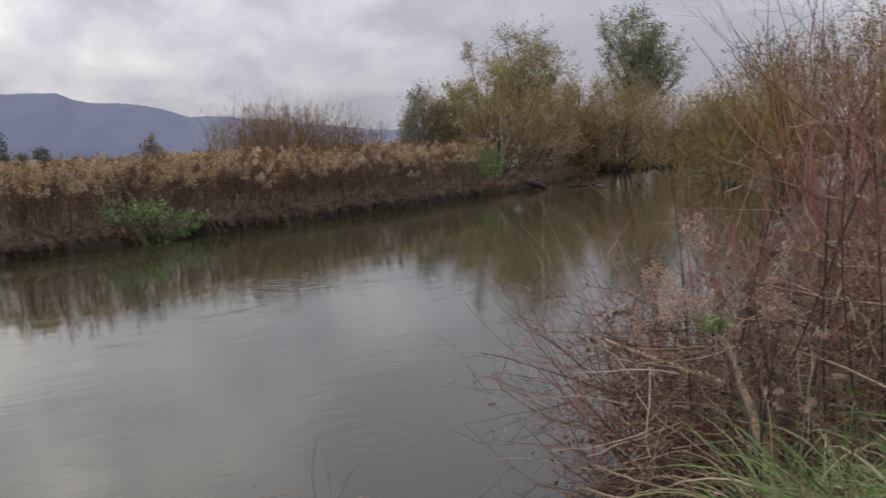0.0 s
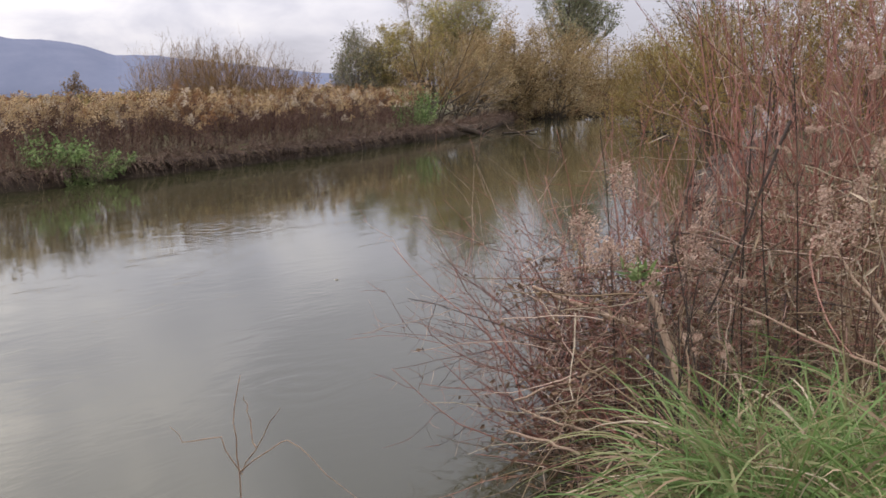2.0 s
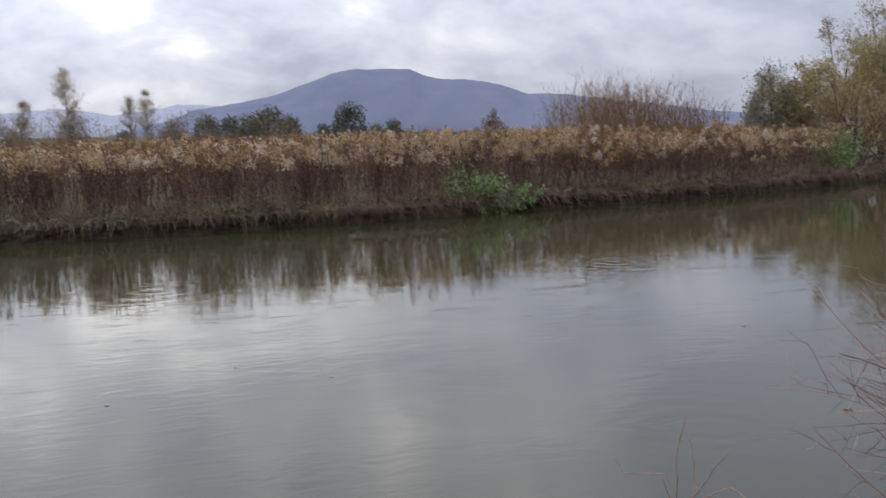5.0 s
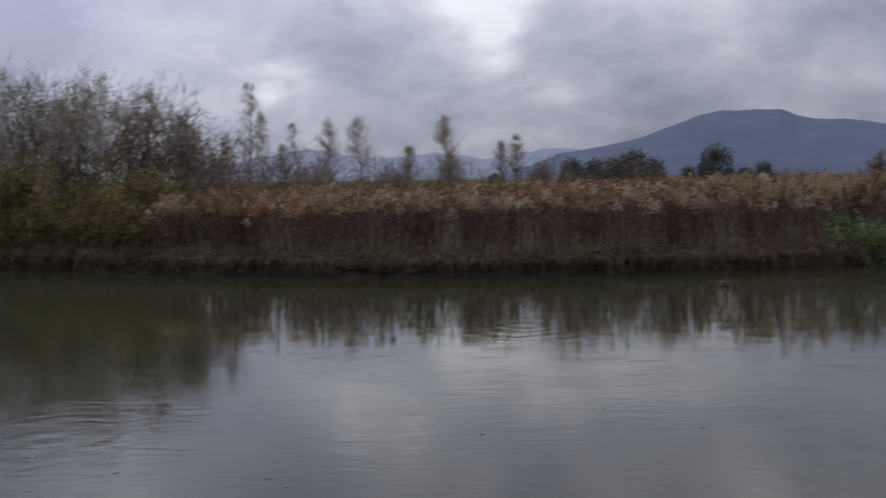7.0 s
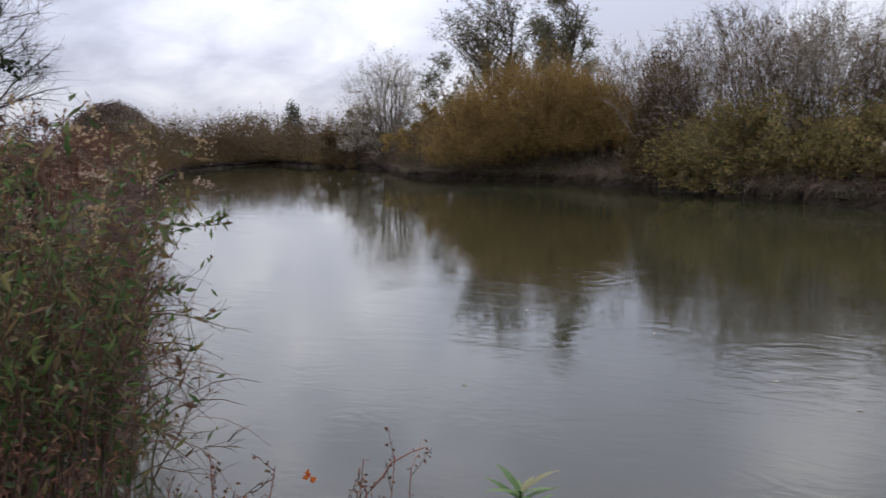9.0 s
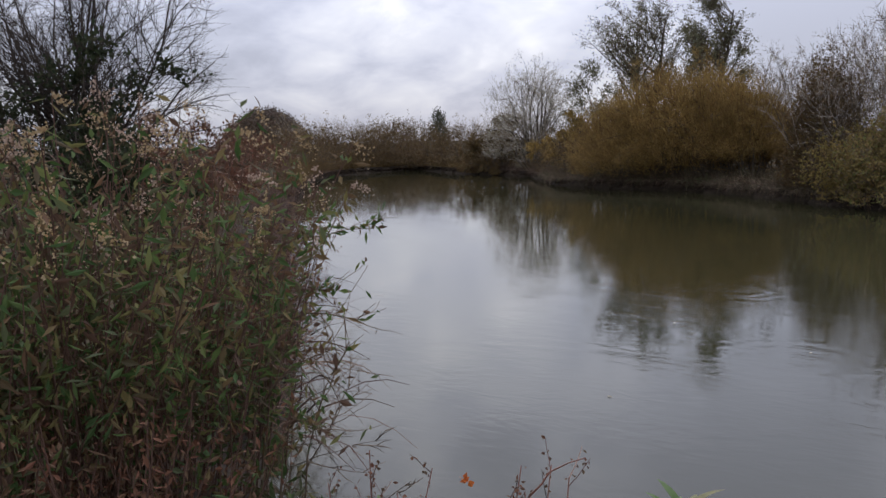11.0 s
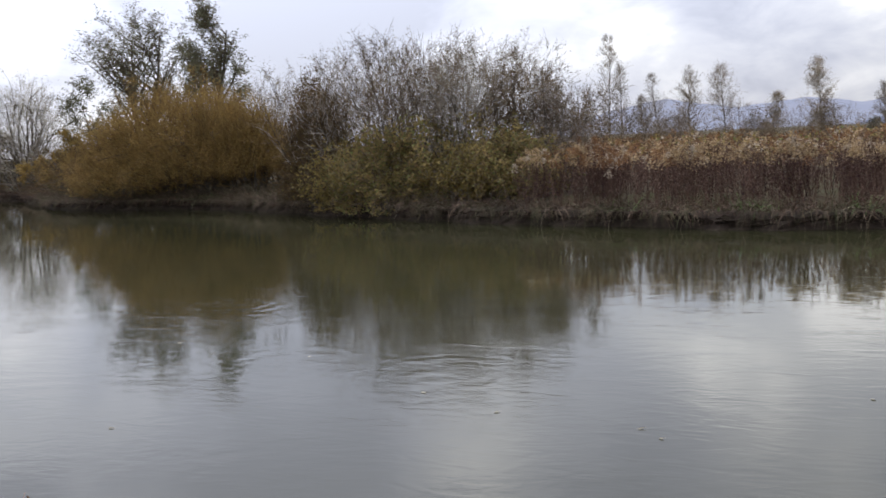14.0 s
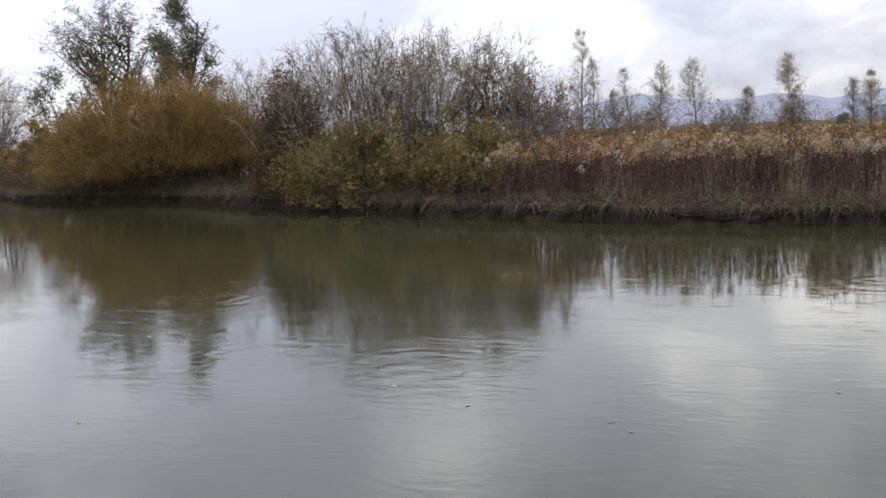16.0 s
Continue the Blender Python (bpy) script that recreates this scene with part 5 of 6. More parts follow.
LAB = "red-brown leafless shrub of thin tangled stems on the bank"
for k, (az, d, n, tall, sp, lean, lift) in enumerate([
        (53.4, 6.3, 24, 1.05, 0.75, (-0.4, 0.2), -0.02), (54.8, 6.1, 26, 1.35, 0.8, (-0.5, 0.1), 0.0), (55.6, 6.8, 28, 1.9, 0.75, (-0.75, 0.2), 0.02), (54.6, 7.6, 28, 2.0, 0.75, (-0.6, 0.2), 0.03),
        (55.5, 6.4, 24, 1.8, 0.7, (-0.3, 0.0), 0.04), (57.5, 7.2, 18, 2.2, 0.45, (-0.15, 0.1), 0.10), (60.0, 6.8, 18, 2.5, 0.4, (-0.1, 0.0), 0.10), (62.5, 7.4, 22, 2.7, 0.38, (-0.05, 0.0), 0.10),
        (65.0, 6.8, 24, 2.9, 0.36, (0.0, 0.0), 0.10), (67.5, 7.4, 28, 3.1, 0.36, (0.0, 0.0), 0.10), (70.5, 6.8, 28, 3.3, 0.36, (0.0, 0.0), 0.10), (74, 7.0, 30, 3.4, 0.35, (0, 0), 0.1), (58.5, 9.0, 14, 2.4, 0.45, (-0.2, 0.1), 0.08), (64, 9.5, 20, 3.3, 0.4, (-0.1, 0.1), 0.08)]):
    osier(near(az, d), 300 + k, n, tall, sp, lean, LAB, (6, 3) if k < 5 else (4, 3), 0, 0.5, lift, 0.0065 if k < 5 else 0.0078)


def dead_sticks():
    """Fallen branches lodged in the shrub."""
    rng = np.random.default_rng(330)
    for (az0, e0, d0), (az1, e1, d1), r in [((50.2, -12.2, 6.2), (57.0, -14.6, 5.9), 0.022), ((56.8, -11.4, 5.6), (59.0, -18.5, 5.3), 0.024), ((49.0, -18.8, 5.6), (54.6, -16.8, 5.7), 0.012),
                                             ((48.6, -20.6, 5.4), (53.0, -21.8, 5.2), 0.011), ((49.4, -19.4, 5.4), (53.6, -20.6, 5.2), 0.009), ((54.0, -23.5, 4.4), (56.6, -20.6, 4.6), 0.008), ((61, -12.5, 5.5), (71.3, -16.5, 4.7), 0.009),
                                             ((66.7, -8.8, 5.2), (71.4, -15.0, 4.8), 0.010), ((67.0, -0.8, 4.9), (71.6, -8.6, 4.6), 0.008), ((60.8, -13.5, 5.3), (64.8, -2.6, 5.7), 0.0095), ((57.0, -11.9, 5.5), (59.2, -17.8, 5.2), 0.026)]:
        a, b = spot(az0, e0, d0), spot(az1, e1, d1)
        P = a + (b - a) * np.linspace(0, 1, 8)[:, None] + rng.normal(size=(8, 3)) * 0.007
        v, q = tubes(P[None], np.linspace(r * 0.6, r, 8)[None], 7)
        ob = new("dead_branch", mesh_of("dead_branch", v - a, q, [TWIG_DARK if r == 0.0095 else BARK if r == 0.024 else (STALK if r == 0.008 and az0 > 60 else PALE_WOOD)], smooth=True))
        ob.location = a
        tagged(ob, "pale dead branch lodged in the red-stemmed shrub", "branch", "dead branches in the shrub")


dead_sticks()


def tangle():
    """Broken twigs and runners lying every way through the foot of the shrubs."""
    rng = np.random.default_rng(335)
    n = 1500
    az, d = np.radians(51.5 + 20.5 * rng.uniform(0, 1, n) ** 1.1), rng.uniform(5.2, 7.2, n)
    xs, ys = UPSTREAM.x + d * np.sin(az), UPSTREAM.y + d * np.cos(az)
    start = np.stack([xs, ys, np.maximum(height(xs, ys), 0.02) + 1.15 * rng.uniform(0, 1, n) ** 1.5], -1)
    way = np.stack([rng.normal(size=n) - 0.35, rng.normal(size=n), rng.normal(size=n) * 0.45 + 0.1], -1)
    P, R = grow(rng, start, way, rng.uniform(0.25, 0.95, n), rng.uniform(0.0018, 0.0055, n), 7, 0.12, -0.03, 0.4)
    P[:, :, 2] = np.maximum(P[:, :, 2], 0.01)
    idx = np.repeat(rng.choice(3, n, p=[0.36, 0.42, 0.22]), 6 * 4)
    a = tubes(P, R, 4)
    b = leaves(rng, along(rng, P, 3, 0.015), 0.04, 0.013)
    ob = new("twig_tangle", mesh_of("twig_tangle", *join([a, b]), [BARK_RED, STRAW, TWIG_BROWN, LEAF_DRY], np.concatenate([idx, np.full(len(b[1]), 3)])))
    tagged(ob, "tangle of broken red and straw-coloured twigs over the water", "twigs", kind="stuff")


tangle()


def bank_litter():
    """Withered leaves, drowned twigs and weed caught along the foot of the shrubs."""
    rng = np.random.default_rng(336)
    n = 900
    az, d = np.radians(rng.uniform(50, 67, n)), rng.uniform(4.2, 6.0, n)
    xs, ys = UPSTREAM.x + d * np.sin(az), UPSTREAM.y + d * np.cos(az)
    ok = (land(xs, ys) > -0.25) & (land(xs, ys) < 0.9)
    xs, ys = xs[ok], ys[ok]
    n = len(xs)
    start = np.stack([xs, ys, np.maximum(height(xs, ys), 0.0) + 0.02 + 0.30 * rng.uniform(0, 1, n) ** 2], -1)
    P, R = grow(rng, start, rng.normal(size=(n, 3)) * np.array((1, 1, 0.35)), rng.uniform(0.2, 0.6, n), rng.uniform(0.0018, 0.006, n), 6, 0.13, -0.05, 0.4)
    P[:, :, 2] = np.maximum(P[:, :, 2], 0.012)
    a, b = tubes(P, R, 4), leaves(rng, along(rng, P, 4, 0.03), 0.032, 0.010)
    idx = np.concatenate([np.repeat(rng.choice(2, n, p=[0.6, 0.4]), 5 * 4), rng.choice([2, 2, 2, 3], len(b[1]))])
    ob = new("bank_litter", mesh_of("bank_litter", *join([a, b]), [TWIG_BROWN, BARK_RED, LEAF_DRY, HERB_AUTUMN], idx))
    tagged(ob, "withered leaves and drowned twigs at the foot of the shrubs", "litter", kind="stuff")


bank_litter()


def dark_stems():
    """Near-black upright weed stems in front of the shrub and the grass."""
    rng = np.random.default_rng(337)
    for k, (az, d, top) in enumerate([(58.4, 4.3, -11.0), (58.9, 4.25, -13.0), (59.5, 4.3, -12.4), (58.0, 4.4, -14.0), (60.6, 4.6, -9.0), (61.4, 5.2, -4.0), (62.8, 5.4, -1.0), (64.4, 5.3, 0.0), (56.3, 5.6, -3.0), (55.2, 5.8, -2.4), (66.0, 5.4, 1.0)]):
        x, y = near(az, d)
        g = ground_z(x, y)
        ob = thing("dark_weed", (x, y, g - 0.03), "near-black upright dry weed stem", "weed", "dark stems before the shrub")
        h = EYE.z + d * math.tan(radians(top)) - g
        P, R = grow(rng, np.zeros((1, 3)), np.array([[rng.normal() * 0.05, rng.normal() * 0.05, 1.0]]), np.array([h]), np.array([0.0055]), 9, 0.035, 0.0, 0.5)
        stalk = part("stem", tubes(P, R, 5), TWIG_DARK, ob, smooth=True)
        s, w, r, i, u = spawn(rng, P, R, 5, 0.45, 0.95, (25, 50))
        P1, R1 = grow(rng, s, w, np.full(5, 0.22), np.full(5, 0.002), 5, 0.08, 0.06, 0.5)
        strands("shoot", P1, R1, 3, TWIG_DARK, stalk)


dark_stems()


def woolly_heads():
    """Woolly seed heads, round and white or drawn out in pinkish plumes, on thin stalks."""
    rng = np.random.default_rng(338)
    for az, el, d, r in [(65.2, 3.7, 5.0, 0.055), (63.3, -1.2, 5.2, 0.035), (66.1, -2.9, 5.0, 0.05), (70.6, -1.0, 4.8, 0.06), (59.8, -14.6, 4.6, 0.05), (62.6, -11.4, 4.8, 0.045), (62.1, -15.1, 4.5, 0.045), (59.9, -15.7, 4.5, 0.03),
                         (62.9, -13.8, 4.7, 0.035), (68.2, 1.8, 4.9, 0.05), (69.4, 0.4, 5.0, 0.06), (67.0, -4.6, 5.0, 0.035), (60.2, -1.6, 5.6, 0.03), (64.6, -3.8, 5.2, 0.03)]:
        top = spot(az, el, d)
        g = ground_z(top[0], top[1])
        ob = thing("woolly_weed", (top[0], top[1], g - 0.02), "dry weed with a round white woolly seed head", "weed", "woolly weeds in the shrub")
        h = top[2] - g
        P = np.linspace(0, 1, 8)[:, None] * np.array([0, 0, h]) + np.cumsum(rng.normal(size=(8, 3)) * 0.006, 0)
        stalk = part("stem", tubes(P[None], np.linspace(0.004, 0.002, 8)[None], 4), STRAW, ob, smooth=True)
        r = r * 0.42
        q = unit(rng.normal(size=(260, 3))) * rng.uniform(0.2, 1, (260, 1)) ** 0.6 * np.array((r, r, r * 0.8))
        q[90:] += np.repeat(rng.normal(size=(2, 3)) * r * 0.9, 85, 0)
        tagged(part("seed_head", leaves(rng, P[-1] + q, r * 0.45, r * 0.2, q / r), WOOL, stalk), kind="stuff")
    for az, el, d, k, tall in [(56.9, -5.6, 5.6, 5, 0.34), (57.4, -7.0, 5.4, 4, 0.3), (51.2, -7.6, 6.0, 3, 0.24), (68.6, -6.6, 5.0, 3, 0.3), (56.4, -7.6, 5.5, 3, 0.3), (70.2, -3.4, 4.9, 4, 0.3), (69.0, 1.0, 5.0, 3, 0.3)]:
        top = spot(az, el, d)
        g = max(ground_z(top[0], top[1]), 0.0)
        ob = thing("plume_weed", (top[0], top[1], g - 0.02), "dead goldenrod with fluffy pinkish-tan plumes", "weed", "plumed weeds in the shrub")
        h = top[2] - g
        a = rng.uniform(0, 2 * np.pi, k)
        way = np.stack([np.cos(a) * 0.16, np.sin(a) * 0.16, np.ones(k)], -1)
        P, R = grow(rng, np.zeros((k, 3)), way, h * rng.uniform(0.8, 1.08, k), np.full(k, 0.004), 8, 0.04, 0.0, 0.5)
        strands("stem", P, R, 4, STALK, ob)
        n = 200
        i = np.repeat(np.arange(k), n)
        u = rng.uniform(0, 1, (len(i), 1))
        side = unit(rng.normal(size=(k, 3)) * np.array((1, 1, 0.2)))
        q = P[i, -1] - UP * tall * u ** 1.5 * 0.45 + side[i] * (0.02 + 0.16 * u) * rng.uniform(0, 1, (len(i), 1)) + rng.normal(size=(len(i), 3)) * 0.016
        tagged(part("plume", leaves(rng, q, 0.019, 0.0065, side[i] * 0.8), WOOL, ob, "fluffy pinkish-tan plume"), kind="stuff")


def tall_straws():
    rng = np.random.default_rng(340)
    n = 90
    az, d = np.radians(rng.uniform(60, 82, n)), rng.uniform(4.6, 6.2, n)
    xs, ys = UPSTREAM.x + d * np.sin(az), UPSTREAM.y + d * np.cos(az)
    start = np.stack([xs, ys, height(xs, ys) - 0.03], -1)
    P, R = grow(rng, start, np.stack([rng.normal(size=n) * 0.25 - 0.05, rng.normal(size=n) * 0.25, np.ones(n)], -1), rng.uniform(0.9, 2.1, n), rng.uniform(0.002, 0.0045, n), 8, 0.06, -0.02, 0.4)
    tip = along(rng, P[::9], 26, 0.03, 0.92)
    a, b, c = tubes(P, R, 4), leaves(rng, along(rng, P, 6, 0.01, 0.1), 0.13, 0.007, -UP * 0.6), leaves(rng, tip, 0.015, 0.006)
    idx = np.concatenate([np.zeros(len(a[1]) + len(b[1]), int), np.where(rng.uniform(size=len(c[1])) < 0.1, 2, 1)])
    ob = new("dry_herb_stalks", mesh_of("dry_herb_stalks", *join([a, b, c]), [STRAW, HEAD, FLUFF], idx))
    tagged(ob, "tall dry straw-coloured herb stalks with fading heads", "herb", kind="stuff")


tall_straws()


def grass_bed():
    """Tufts of broad arching blades, dry ones between the green."""
    rng = np.random.default_rng(350)
    caz, cd = np.radians(rng.uniform(59.6, 88, 150)), rng.uniform(3.2, 4.7, 150)
    cx, cy = UPSTREAM.x + cd * np.sin(caz), UPSTREAM.y + cd * np.cos(caz)
    ok = land(cx, cy) > 0.22
    cx, cy = cx[ok], cy[ok]
    per = 42
    i = np.repeat(np.arange(len(cx)), per)
    n = len(i)
    a = rng.uniform(0, 2 * np.pi, n)
    xs, ys = cx[i] + 0.07 * np.cos(a) * rng.uniform(0, 1, n), cy[i] + 0.07 * np.sin(a) * rng.uniform(0, 1, n)
    start = np.stack([xs, ys, height(xs, ys) - 0.02], -1)
    o = rng.uniform(0.15, 0.8, n)
    lean_to = np.stack([rng.normal(size=len(cx)) * 0.3 - 0.15, rng.normal(size=len(cx)) * 0.3 - 0.2, np.zeros(len(cx))], -1)[i]
    way = np.stack([o * np.cos(a), o * np.sin(a), np.ones(n)], -1) + lean_to
    P, R = grow(rng, start, way, rng.uniform(0.42, 0.98, n), np.full(n, 1.0), 9, 0.05, -0.23, 1.0)
    W = rng.uniform(0.002, 0.0085, n)[:, None] * np.sin(np.linspace(0.3, 0.995, 9) * np.pi)[None] ** 0.7
    side = unit(np.cross(way, UP) + rng.normal(size=(n, 3)) * 0.35)
    ob = new("grass", mesh_of("grass", *blades(P, W, side), [GRASS, STRAW], (np.repeat(rng.uniform(size=n) < 0.16, 8)).astype(int)))
    tagged(ob, "long fresh green grass mixed with dry blades", "grass", kind="stuff")


grass_bed()


# ---- near bank, at the camera's feet ----
def near_turf():
    rng = np.random.default_rng(360)
    n = 5000
    az, d = np.radians(rng.uniform(-120, 130, n)), rng.uniform(0.5, 4.0, n)
    xs, ys = d * np.sin(az), d * np.cos(az)
    ok = land(xs, ys) > 0.1
    xs, ys = xs[ok], ys[ok]
    n = len(xs)
    start = np.stack([xs, ys, height(xs, ys) - 0.02], -1)
    way = np.stack([rng.normal(size=n) * 0.5, rng.normal(size=n) * 0.5, np.ones(n)], -1)
    P, R = grow(rng, start, way, rng.uniform(0.12, 0.32, n), np.full(n, 0.004), 5, 0.06, -0.2, 0.1)
    ob = new("turf", mesh_of("turf", *blades(P, R, unit(np.cross(way, UP))), [GRASS, STRAW], (np.repeat(rng.uniform(size=n) < 0.3, 4)).astype(int)))
    tagged(ob, "short grass on the near bank", "grass", kind="stuff")


near_turf()


woolly_heads()
tuft_top = spot(56.6, -11.4, 5.45)
sprout = thing("leaf_sprout", tuple(tuft_top), "green leaf sprout on a broken branch stub", "sprout")
rng = np.random.default_rng(339)
part("foliage", leaves(rng, rng.normal(size=(26, 3)) * 0.035, 0.11, 0.020, UP * 0.5), NETTLE, sprout)


def branched(name, label, foot, forks, r, material, category, extra=0, seed=1):
    """A thin plant: a stem from its foot through given places, with side shoots."""
    rng = np.random.default_rng(seed)
    ob = thing(name, tuple(foot), label, category)
    for i, pts in enumerate(forks):
        p = np.array(pts) - foot
        t = np.linspace(0, 1, len(p))
        u = np.linspace(0, 1, 10)
        P = np.stack([np.interp(u, t, p[:, k]) for k in range(3)], -1) + rng.normal(size=(10, 3)) * 0.004
        part("stem" if i == 0 else "shoot", tubes(P[None], np.linspace(r, r * 0.35, 10)[None] * (1 if i == 0 else 0.75), 6), material, ob, smooth=True)
    return ob


gx, gy = near(32.2, 2.45)
foot = np.array([gx, gy, ground_z(gx, gy) - 0.02])
J = spot(32.3, -22.0, 2.46)
branched("dry_twig", "dry pale branching twig standing at the water's edge", foot,
         [[foot, J, spot(32.2, -19.2, 2.46), spot(32.8, -16.6, 2.46)], [J, spot(33.8, -20.3, 2.40), spot(35.0, -18.6, 2.34)], [J, spot(34.6, -20.7, 2.40), spot(35.7, -20.5, 2.40), spot(37.3, -22.3, 2.34), spot(39.6, -24.2, 2.28)],
          [spot(33.4, -20.8, 2.42), spot(33.0, -18.5, 2.46), spot(32.8, -17.8, 2.46)], [J, spot(31.4, -20.0, 2.46), spot(29.0, -19.9, 2.52), spot(28.4, -19.0, 2.52)]], 0.0026, PALE_WOOD, "twig")


def rosette(az, el, d, seed, size, label, material):
    rng = np.random.default_rng(seed)
    top = spot(az, el, d)
    g = ground_z(top[0], top[1])
    ob = thing("leafy_weed", (top[0], top[1], g - 0.02), label, "weed")
    h = top[2] - g
    P, R = grow(rng, np.zeros((1, 3)), np.array([[0.0, 0.0, 1.0]]), np.array([h]), np.array([0.005]), 8, 0.03, 0, 0.6)
    part("stem", tubes(P, R, 6), HERB, ob, smooth=True)
    n = 46
    u = np.sort(1 - 0.75 * rng.uniform(0, 1, n) ** 2)
    k = u * 7
    j = np.minimum(k.astype(int), 6)
    pos = P[0, j] + (P[0, j + 1] - P[0, j]) * (k - j)[:, None]
    a = np.arange(n) * 2.4
    way = np.stack([np.cos(a), np.sin(a), 0.12 + 0.5 * u ** 4], -1)
    B, W = grow(rng, pos, way, size * rng.uniform(0.7, 1.1, n), np.full(n, 1.0), 6, 0.03, -0.10, 1.0)
    W = size * 0.09 * np.sin(np.linspace(0.15, 1, 6) * np.pi * 0.97)[None] * np.ones((n, 1))
    part("foliage", blades(B, W, unit(np.cross(way, UP))), material, ob)


rosette(-37.8, -20.9, 2.3, 371, 0.115, "yellow-green leafy shoot with narrow whorled leaves", GRASS)
rosette(-38.9, -22.2, 2.2, 372, 0.07, "small green leafy shoot on the bank", GRASS)
rosette(-55.0, -20.2, 2.6, 373, 0.09, "pale green weed with narrow leaves", GRASS)
rosette(-28.5, -23.5, 2.3, 374, 0.08, "green leafy shoot beside the water", HERB)


def seed_stalks():
    rng = np.random.default_rng(380)
    for az, el, d in [(-47.6, -17.0, 2.5), (-48.6, -18.6, 2.5), (-50.2, -19.4, 2.45), (-54.3, -17.4, 2.7), (-55.5, -18.6, 2.7), (-46.4, -19.6, 2.4), (-51.6, -20.2, 2.4), (-57.2, -18.8, 2.8), (-49.4, -20.5, 2.3), (-44.8, -21, 2.3)]:
        top = spot(az, el, d)
        g = ground_z(top[0], top[1])
        ob = thing("seed_stalk", (top[0] - 0.05, top[1], g - 0.02), "reddish dry weed stalk with small seeds", "weed", "dry weed stalks at the water's edge")
        h = top[2] - g
        P, R = grow(rng, np.zeros((1, 3)), np.array([[0.08, 0.03, 1.0]]), np.array([h]), np.array([0.004]), 8, 0.05, 0, 0.4)
        s, w, r, i, u = spawn(rng, P, R, 9, 0.5, 1.0, (20, 50))
        P1, R1 = grow(rng, s, w, np.full(9, 0.10), np.full(9, 0.0016), 4, 0.1, 0.05, 0.5)
        part("stem", join([tubes(P, R, 5), tubes(P1, R1, 3)]), BARK_RED, ob)
        part("seed_head", leaves(rng, np.concatenate([along(rng, P1, 7, 0.006), along(rng, P, 20, 0.008, 0.7)]), 0.014, 0.005), LEAF_RED, ob)["kind"] = "stuff"


seed_stalks()
gx, gy = near(-47.5, 2.4)
foot = np.array([gx, gy, ground_z(gx, gy) - 0.02])
branched("dry_twig", "thin arching dry twig at the water's edge", foot, [[foot, spot(-46.6, -21.5, 2.4), spot(-44.8, -19.6, 2.35), spot(-42.7, -18.8, 2.3)]], 0.004, BARK_RED, "twig")
rng = np.random.default_rng(390)
lf = leaves(rng, rng.normal(size=(8, 3)) * 0.006, 0.024, 0.009, np.array([0.1, 0, 0.2]))
top = spot(-50.0, -20.0, 2.44)
ol = new("dead_leaf", mesh_of("dead_leaf", lf[0], lf[1], [ORANGE_LEAF]))
ol.location = top
tagged(ol, "single bright orange dead leaf caught on a stalk", "leaf")


# ---- near bank, down the river: tall leafy herbs over the water ----
def herb_bank():
    rng = np.random.default_rng(400)
    for k, (az, d, n, tall, sp, mat_leaf, lab) in enumerate([
            (-66.0, 5.6, 34, 1.6, 0.25, HERB_AUTUMN, "leafy green herbs arching over the water"), (-66.2, 5.2, 38, 2.15, 0.3, HERB_AUTUMN, "tall fading goldenrod with drooping green leaves"),
            (-68.6, 5.0, 38, 2.25, 0.3, HERB_AUTUMN, "tall fading goldenrod with drooping green leaves"), (-71.0, 4.9, 38, 2.2, 0.3, LEAF_DRY, "tall rust-brown withered herbs"),
            (-73.5, 4.9, 40, 2.2, 0.3, HERB_AUTUMN, "tall fading goldenrod with drooping green leaves"), (-63.8, 7.2, 34, 1.9, 0.4, LEAF_RED, "tall rust-brown withered herbs"),
            (-65.0, 7.2, 34, 2.3, 0.3, HERB_AUTUMN, "tall green herbs on the bank"), (-67.2, 4.5, 36, 0.75, 0.6, HERB_AUTUMN, "low leafy green herbs at the water's edge"),
            (-69.5, 4.0, 36, 0.9, 0.4, LEAF_RED, "low brown withered herbs"), (-73, 3.9, 36, 1.0, 0.4, LEAF_RED, "low brown withered herbs"), (-78, 4.5, 40, 1.7, 0.3, HERB_AUTUMN, "tall green herbs on the bank"), (-61.4, 9.5, 30, 1.5, 0.4, LEAF_RED, "rust-brown withered herbs on the bank")]):
        ob = herb_clump("herb_clump", near(az, d), lab, 401 + k, n, tall, sp, (0.095, 0.013) if mat_leaf is HERB_AUTUMN else (0.05, 0.008), mat_leaf, 46 if mat_leaf is HERB_AUTUMN else 44, STALK, "herb", 0.45, bare=0.32 if tall > 1.5 else 0.1)
        tagged(ob, group="tall herbs on the near bank")
        if tall > 1.5:
            tips = np.array([o.data.vertices[-1].co for o in ob.children if o.name.startswith("stem")])
            tips = tips[np.argsort(-tips[:, 2])[:n // 3]]
            i = np.repeat(np.arange(len(tips)), 64)
            u = rng.uniform(0, 1, len(i))[:, None]
            arm = unit(np.repeat(rng.normal(size=(len(tips), 3)), 64, 0) + rng.normal(size=(len(i), 3)) * 0.5)
            part("seed_head", leaves(rng, tips[i] - UP * 0.12 * u + arm * 0.15 * u, 0.017, 0.007, arm), WOOL if k % 2 else HEAD, ob, "fluffy faded seed heads")["kind"] = "stuff"


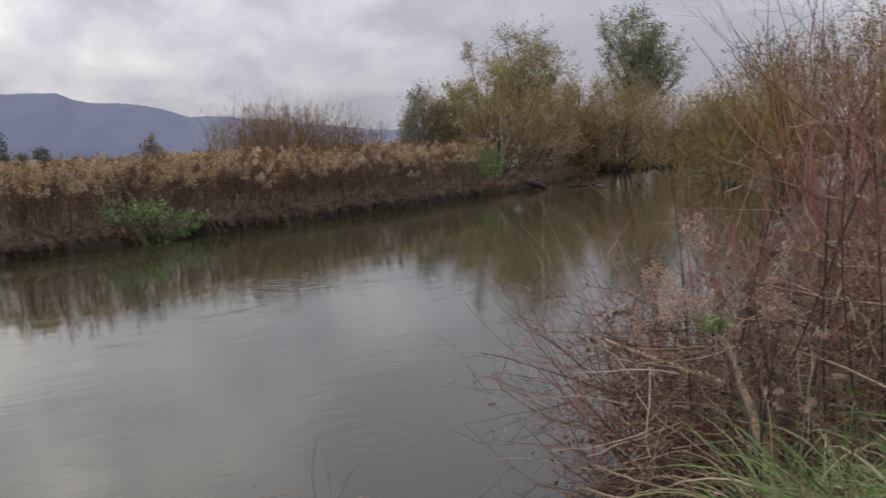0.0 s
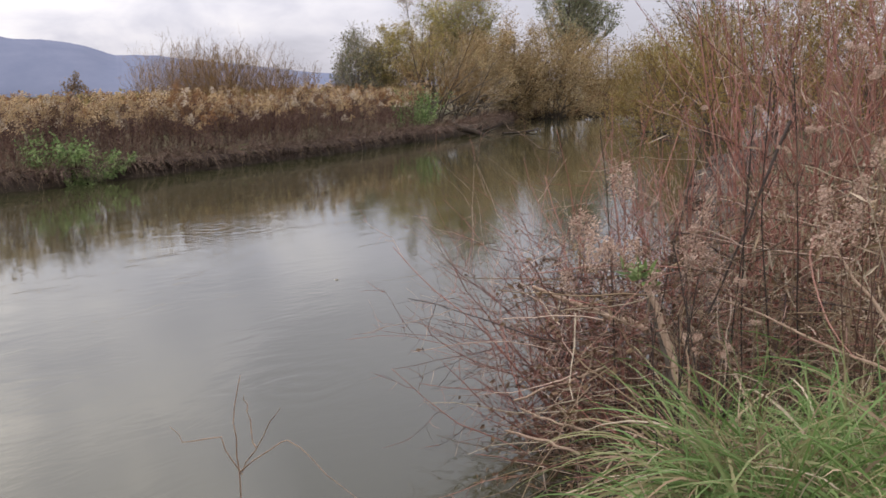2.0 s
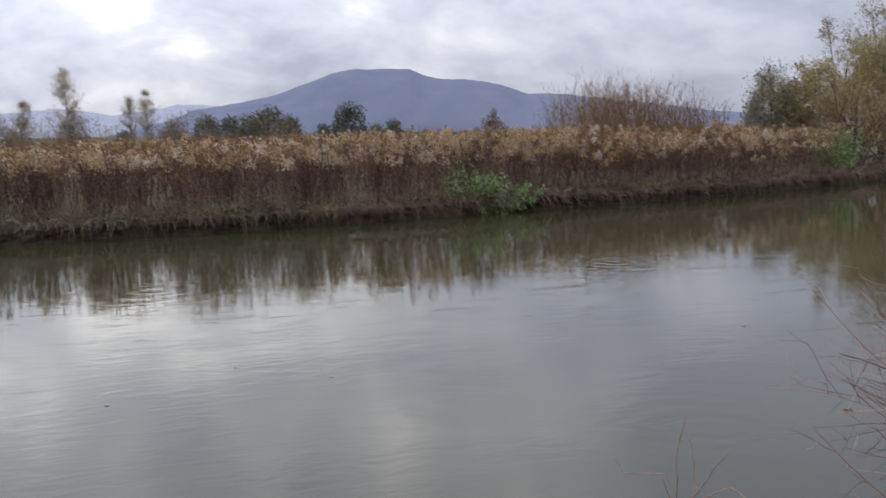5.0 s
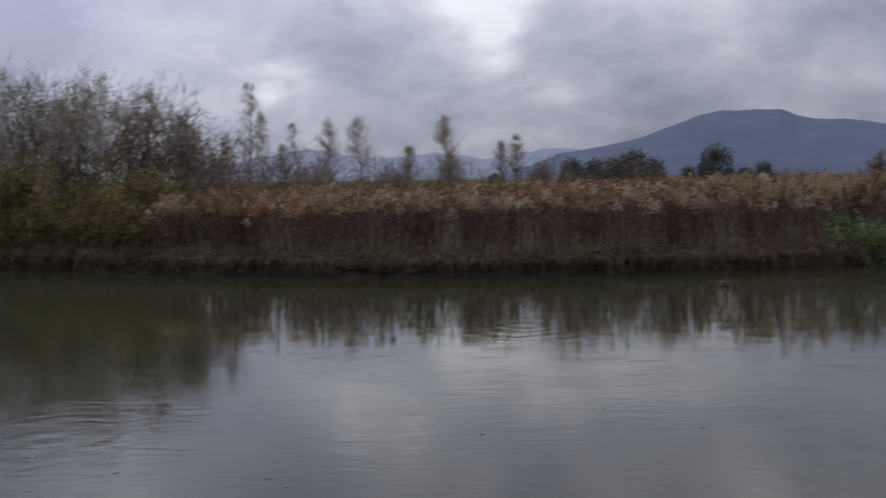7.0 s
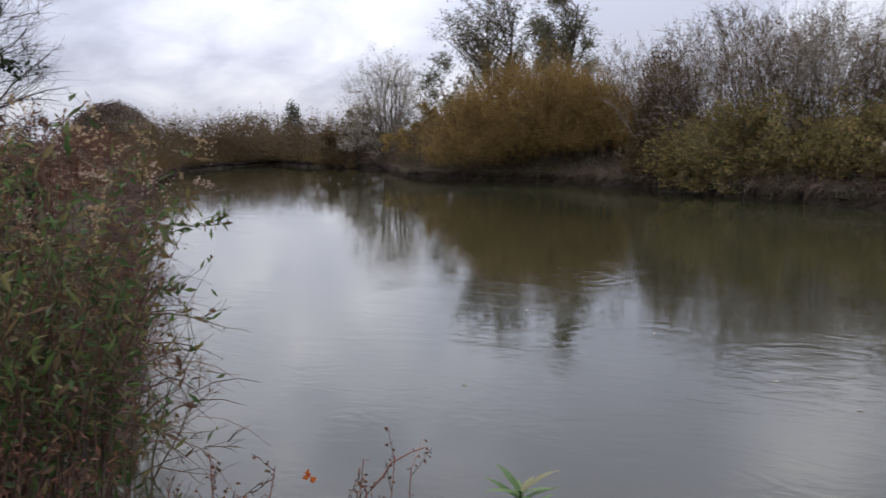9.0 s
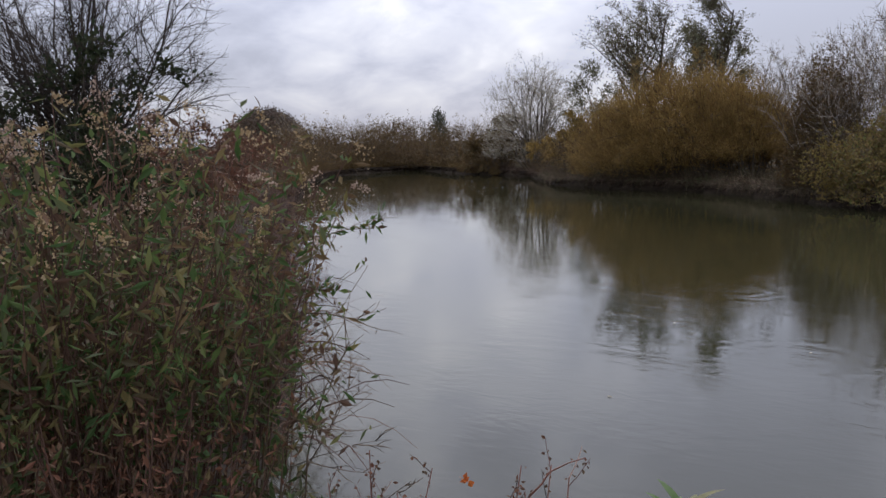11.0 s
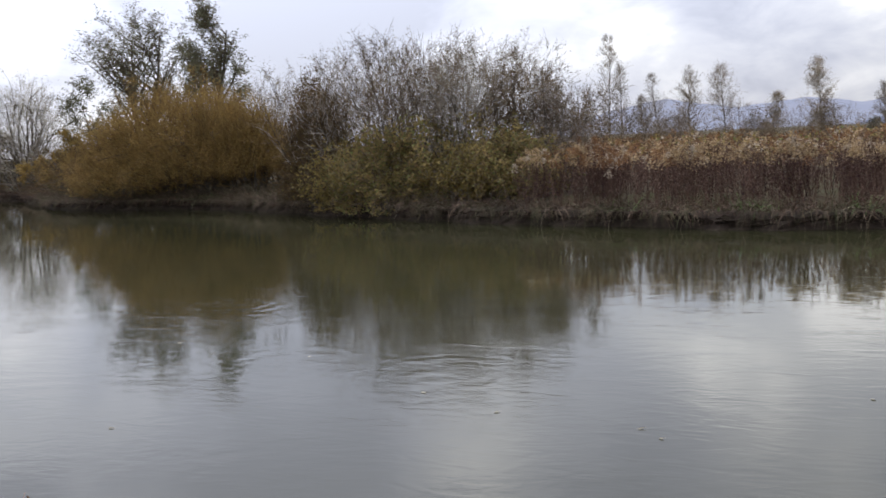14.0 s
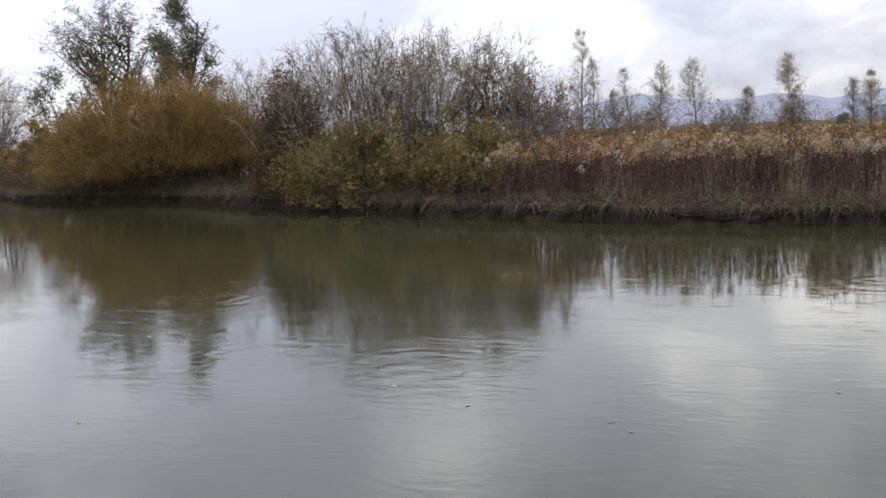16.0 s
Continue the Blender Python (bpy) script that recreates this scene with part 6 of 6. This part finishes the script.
herb_bank()
woody("overhanging_sapling", near(-60.5, 5.4), "thin sapling branches hanging out over the water", "sapling", 430, 3, 1.0, 0.5, LEAF_DRY, TWIG_BROWN, TWIG_BROWN, 0.008, (4, 3), leaf=(0.035, 0.010), leaf_n=0, base_r=0.3,
      lean=(0.75, 0.2), lift=-0.02, stem_lift=-0.03)
woody("overhanging_sapling", near(-61.0, 7.0), "thin sapling branches hanging out over the water", "sapling", 431, 3, 1.2, 0.5, HERB_AUTUMN, TWIG_BROWN, TWIG_BROWN, 0.008, (4, 3), leaf=(0.04, 0.012), leaf_n=0, base_r=0.3,
      lean=(0.7, 0.3), lift=-0.02, stem_lift=-0.03)


def leaning_spray():
    """Goldenrod sprays and drowned branches leaning out from the herbs over the water."""
    rng = np.random.default_rng(440)
    for az0, el0, az1, el1, d, r, leafy in [(-62.5, -7.0, -54.6, -5.0, 6.2, 0.006, 60), (-61.5, -9.5, -56.8, -8.6, 6.0, 0.006, 30), (-61.0, -10.5, -55.4, -10.6, 5.4, 0.008, 6), (-62.0, -15.0, -57.2, -12.0, 4.6, 0.007, 10), (-61.0, -12.6, -57.6, -12.2, 5.0, 0.006, 12),
                                            (-60.4, -16.5, -58.2, -17.0, 4.2, 0.005, 24), (-59.0, -17.6, -56.3, -11.6, 4.4, 0.006, 8)]:
        a, b = spot(az0, el0, d), spot(az1, el1, d * 0.97)
        g = max(ground_z(a[0], a[1]), 0.0)
        foot = np.array([a[0] - 0.12, a[1] - 0.05, g - 0.03])
        ob = thing("leaning_herb", tuple(foot), "leafy herb stem leaning out low over the water", "herb", "herbs leaning over the water")
        mid = (a + b) / 2 + UP * 0.06
        u = np.linspace(0, 1, 10)
        pts = np.array([foot, a, mid, b]) - foot
        P = np.stack([np.interp(u, [0, 0.35, 0.7, 1], pts[:, k]) for k in range(3)], -1) + rng.normal(size=(10, 3)) * 0.008
        stalk = part("stem", tubes(P[None], np.linspace(r, r * 0.4, 10)[None], 5), TWIG_BROWN, ob, smooth=True)
        r = r * 1.35
        s, w, q, i, t = spawn(rng, P[None], np.full((1, 10), r), 16, 0.35, 1.0, (20, 80))
        Q, R = grow(rng, s, w, rng.uniform(0.10, 0.36, 16), np.full(16, 0.0027), 5, 0.15, -0.03, 0.5)
        strands("shoot", Q, R, 3, TWIG_BROWN, stalk)
        part("foliage", leaves(rng, np.concatenate([along(rng, Q, max(leafy // 9, 1), 0.01), along(rng, P[None], leafy, 0.015, 0.5)]), 0.075, 0.012, (b - a) * 0.6), HERB_AUTUMN, ob)


leaning_spray()


def floating_leaves():
    """Pale leaves drifting on the water."""
    rng = np.random.default_rng(450)
    for x, y in [(2.4, 9.0), (9.5, 17.1), (8.5, 14.7), (-5.6, 9.5), (-10.9, 17.0), (-2.8, 7.8), (-1.5, 7.6), (-1.3, 7.4), (5.5, 15.0), (-3.7, 8.3), (-7.7, 9.9), (0.3, 8.9), (7.6, 9.3), (1.6, 9.8), (-6.0, 6.6)]:
        v, q = leaves(rng, np.zeros((2, 3)), 0.07, 0.018, np.array([1.0, 0.2, 0.0]), 0.25)
        v[:, 2] = np.abs(v[:, 2]) * 0.3 + 0.004
        ob = new("floating_leaf", mesh_of("floating_leaf", v, q, [LEAF_PALE]))
        ob.location = (x, y, 0.0)
        tagged(ob, "pale fallen leaf drifting on the water", "leaf", "leaves on the water")


floating_leaves()
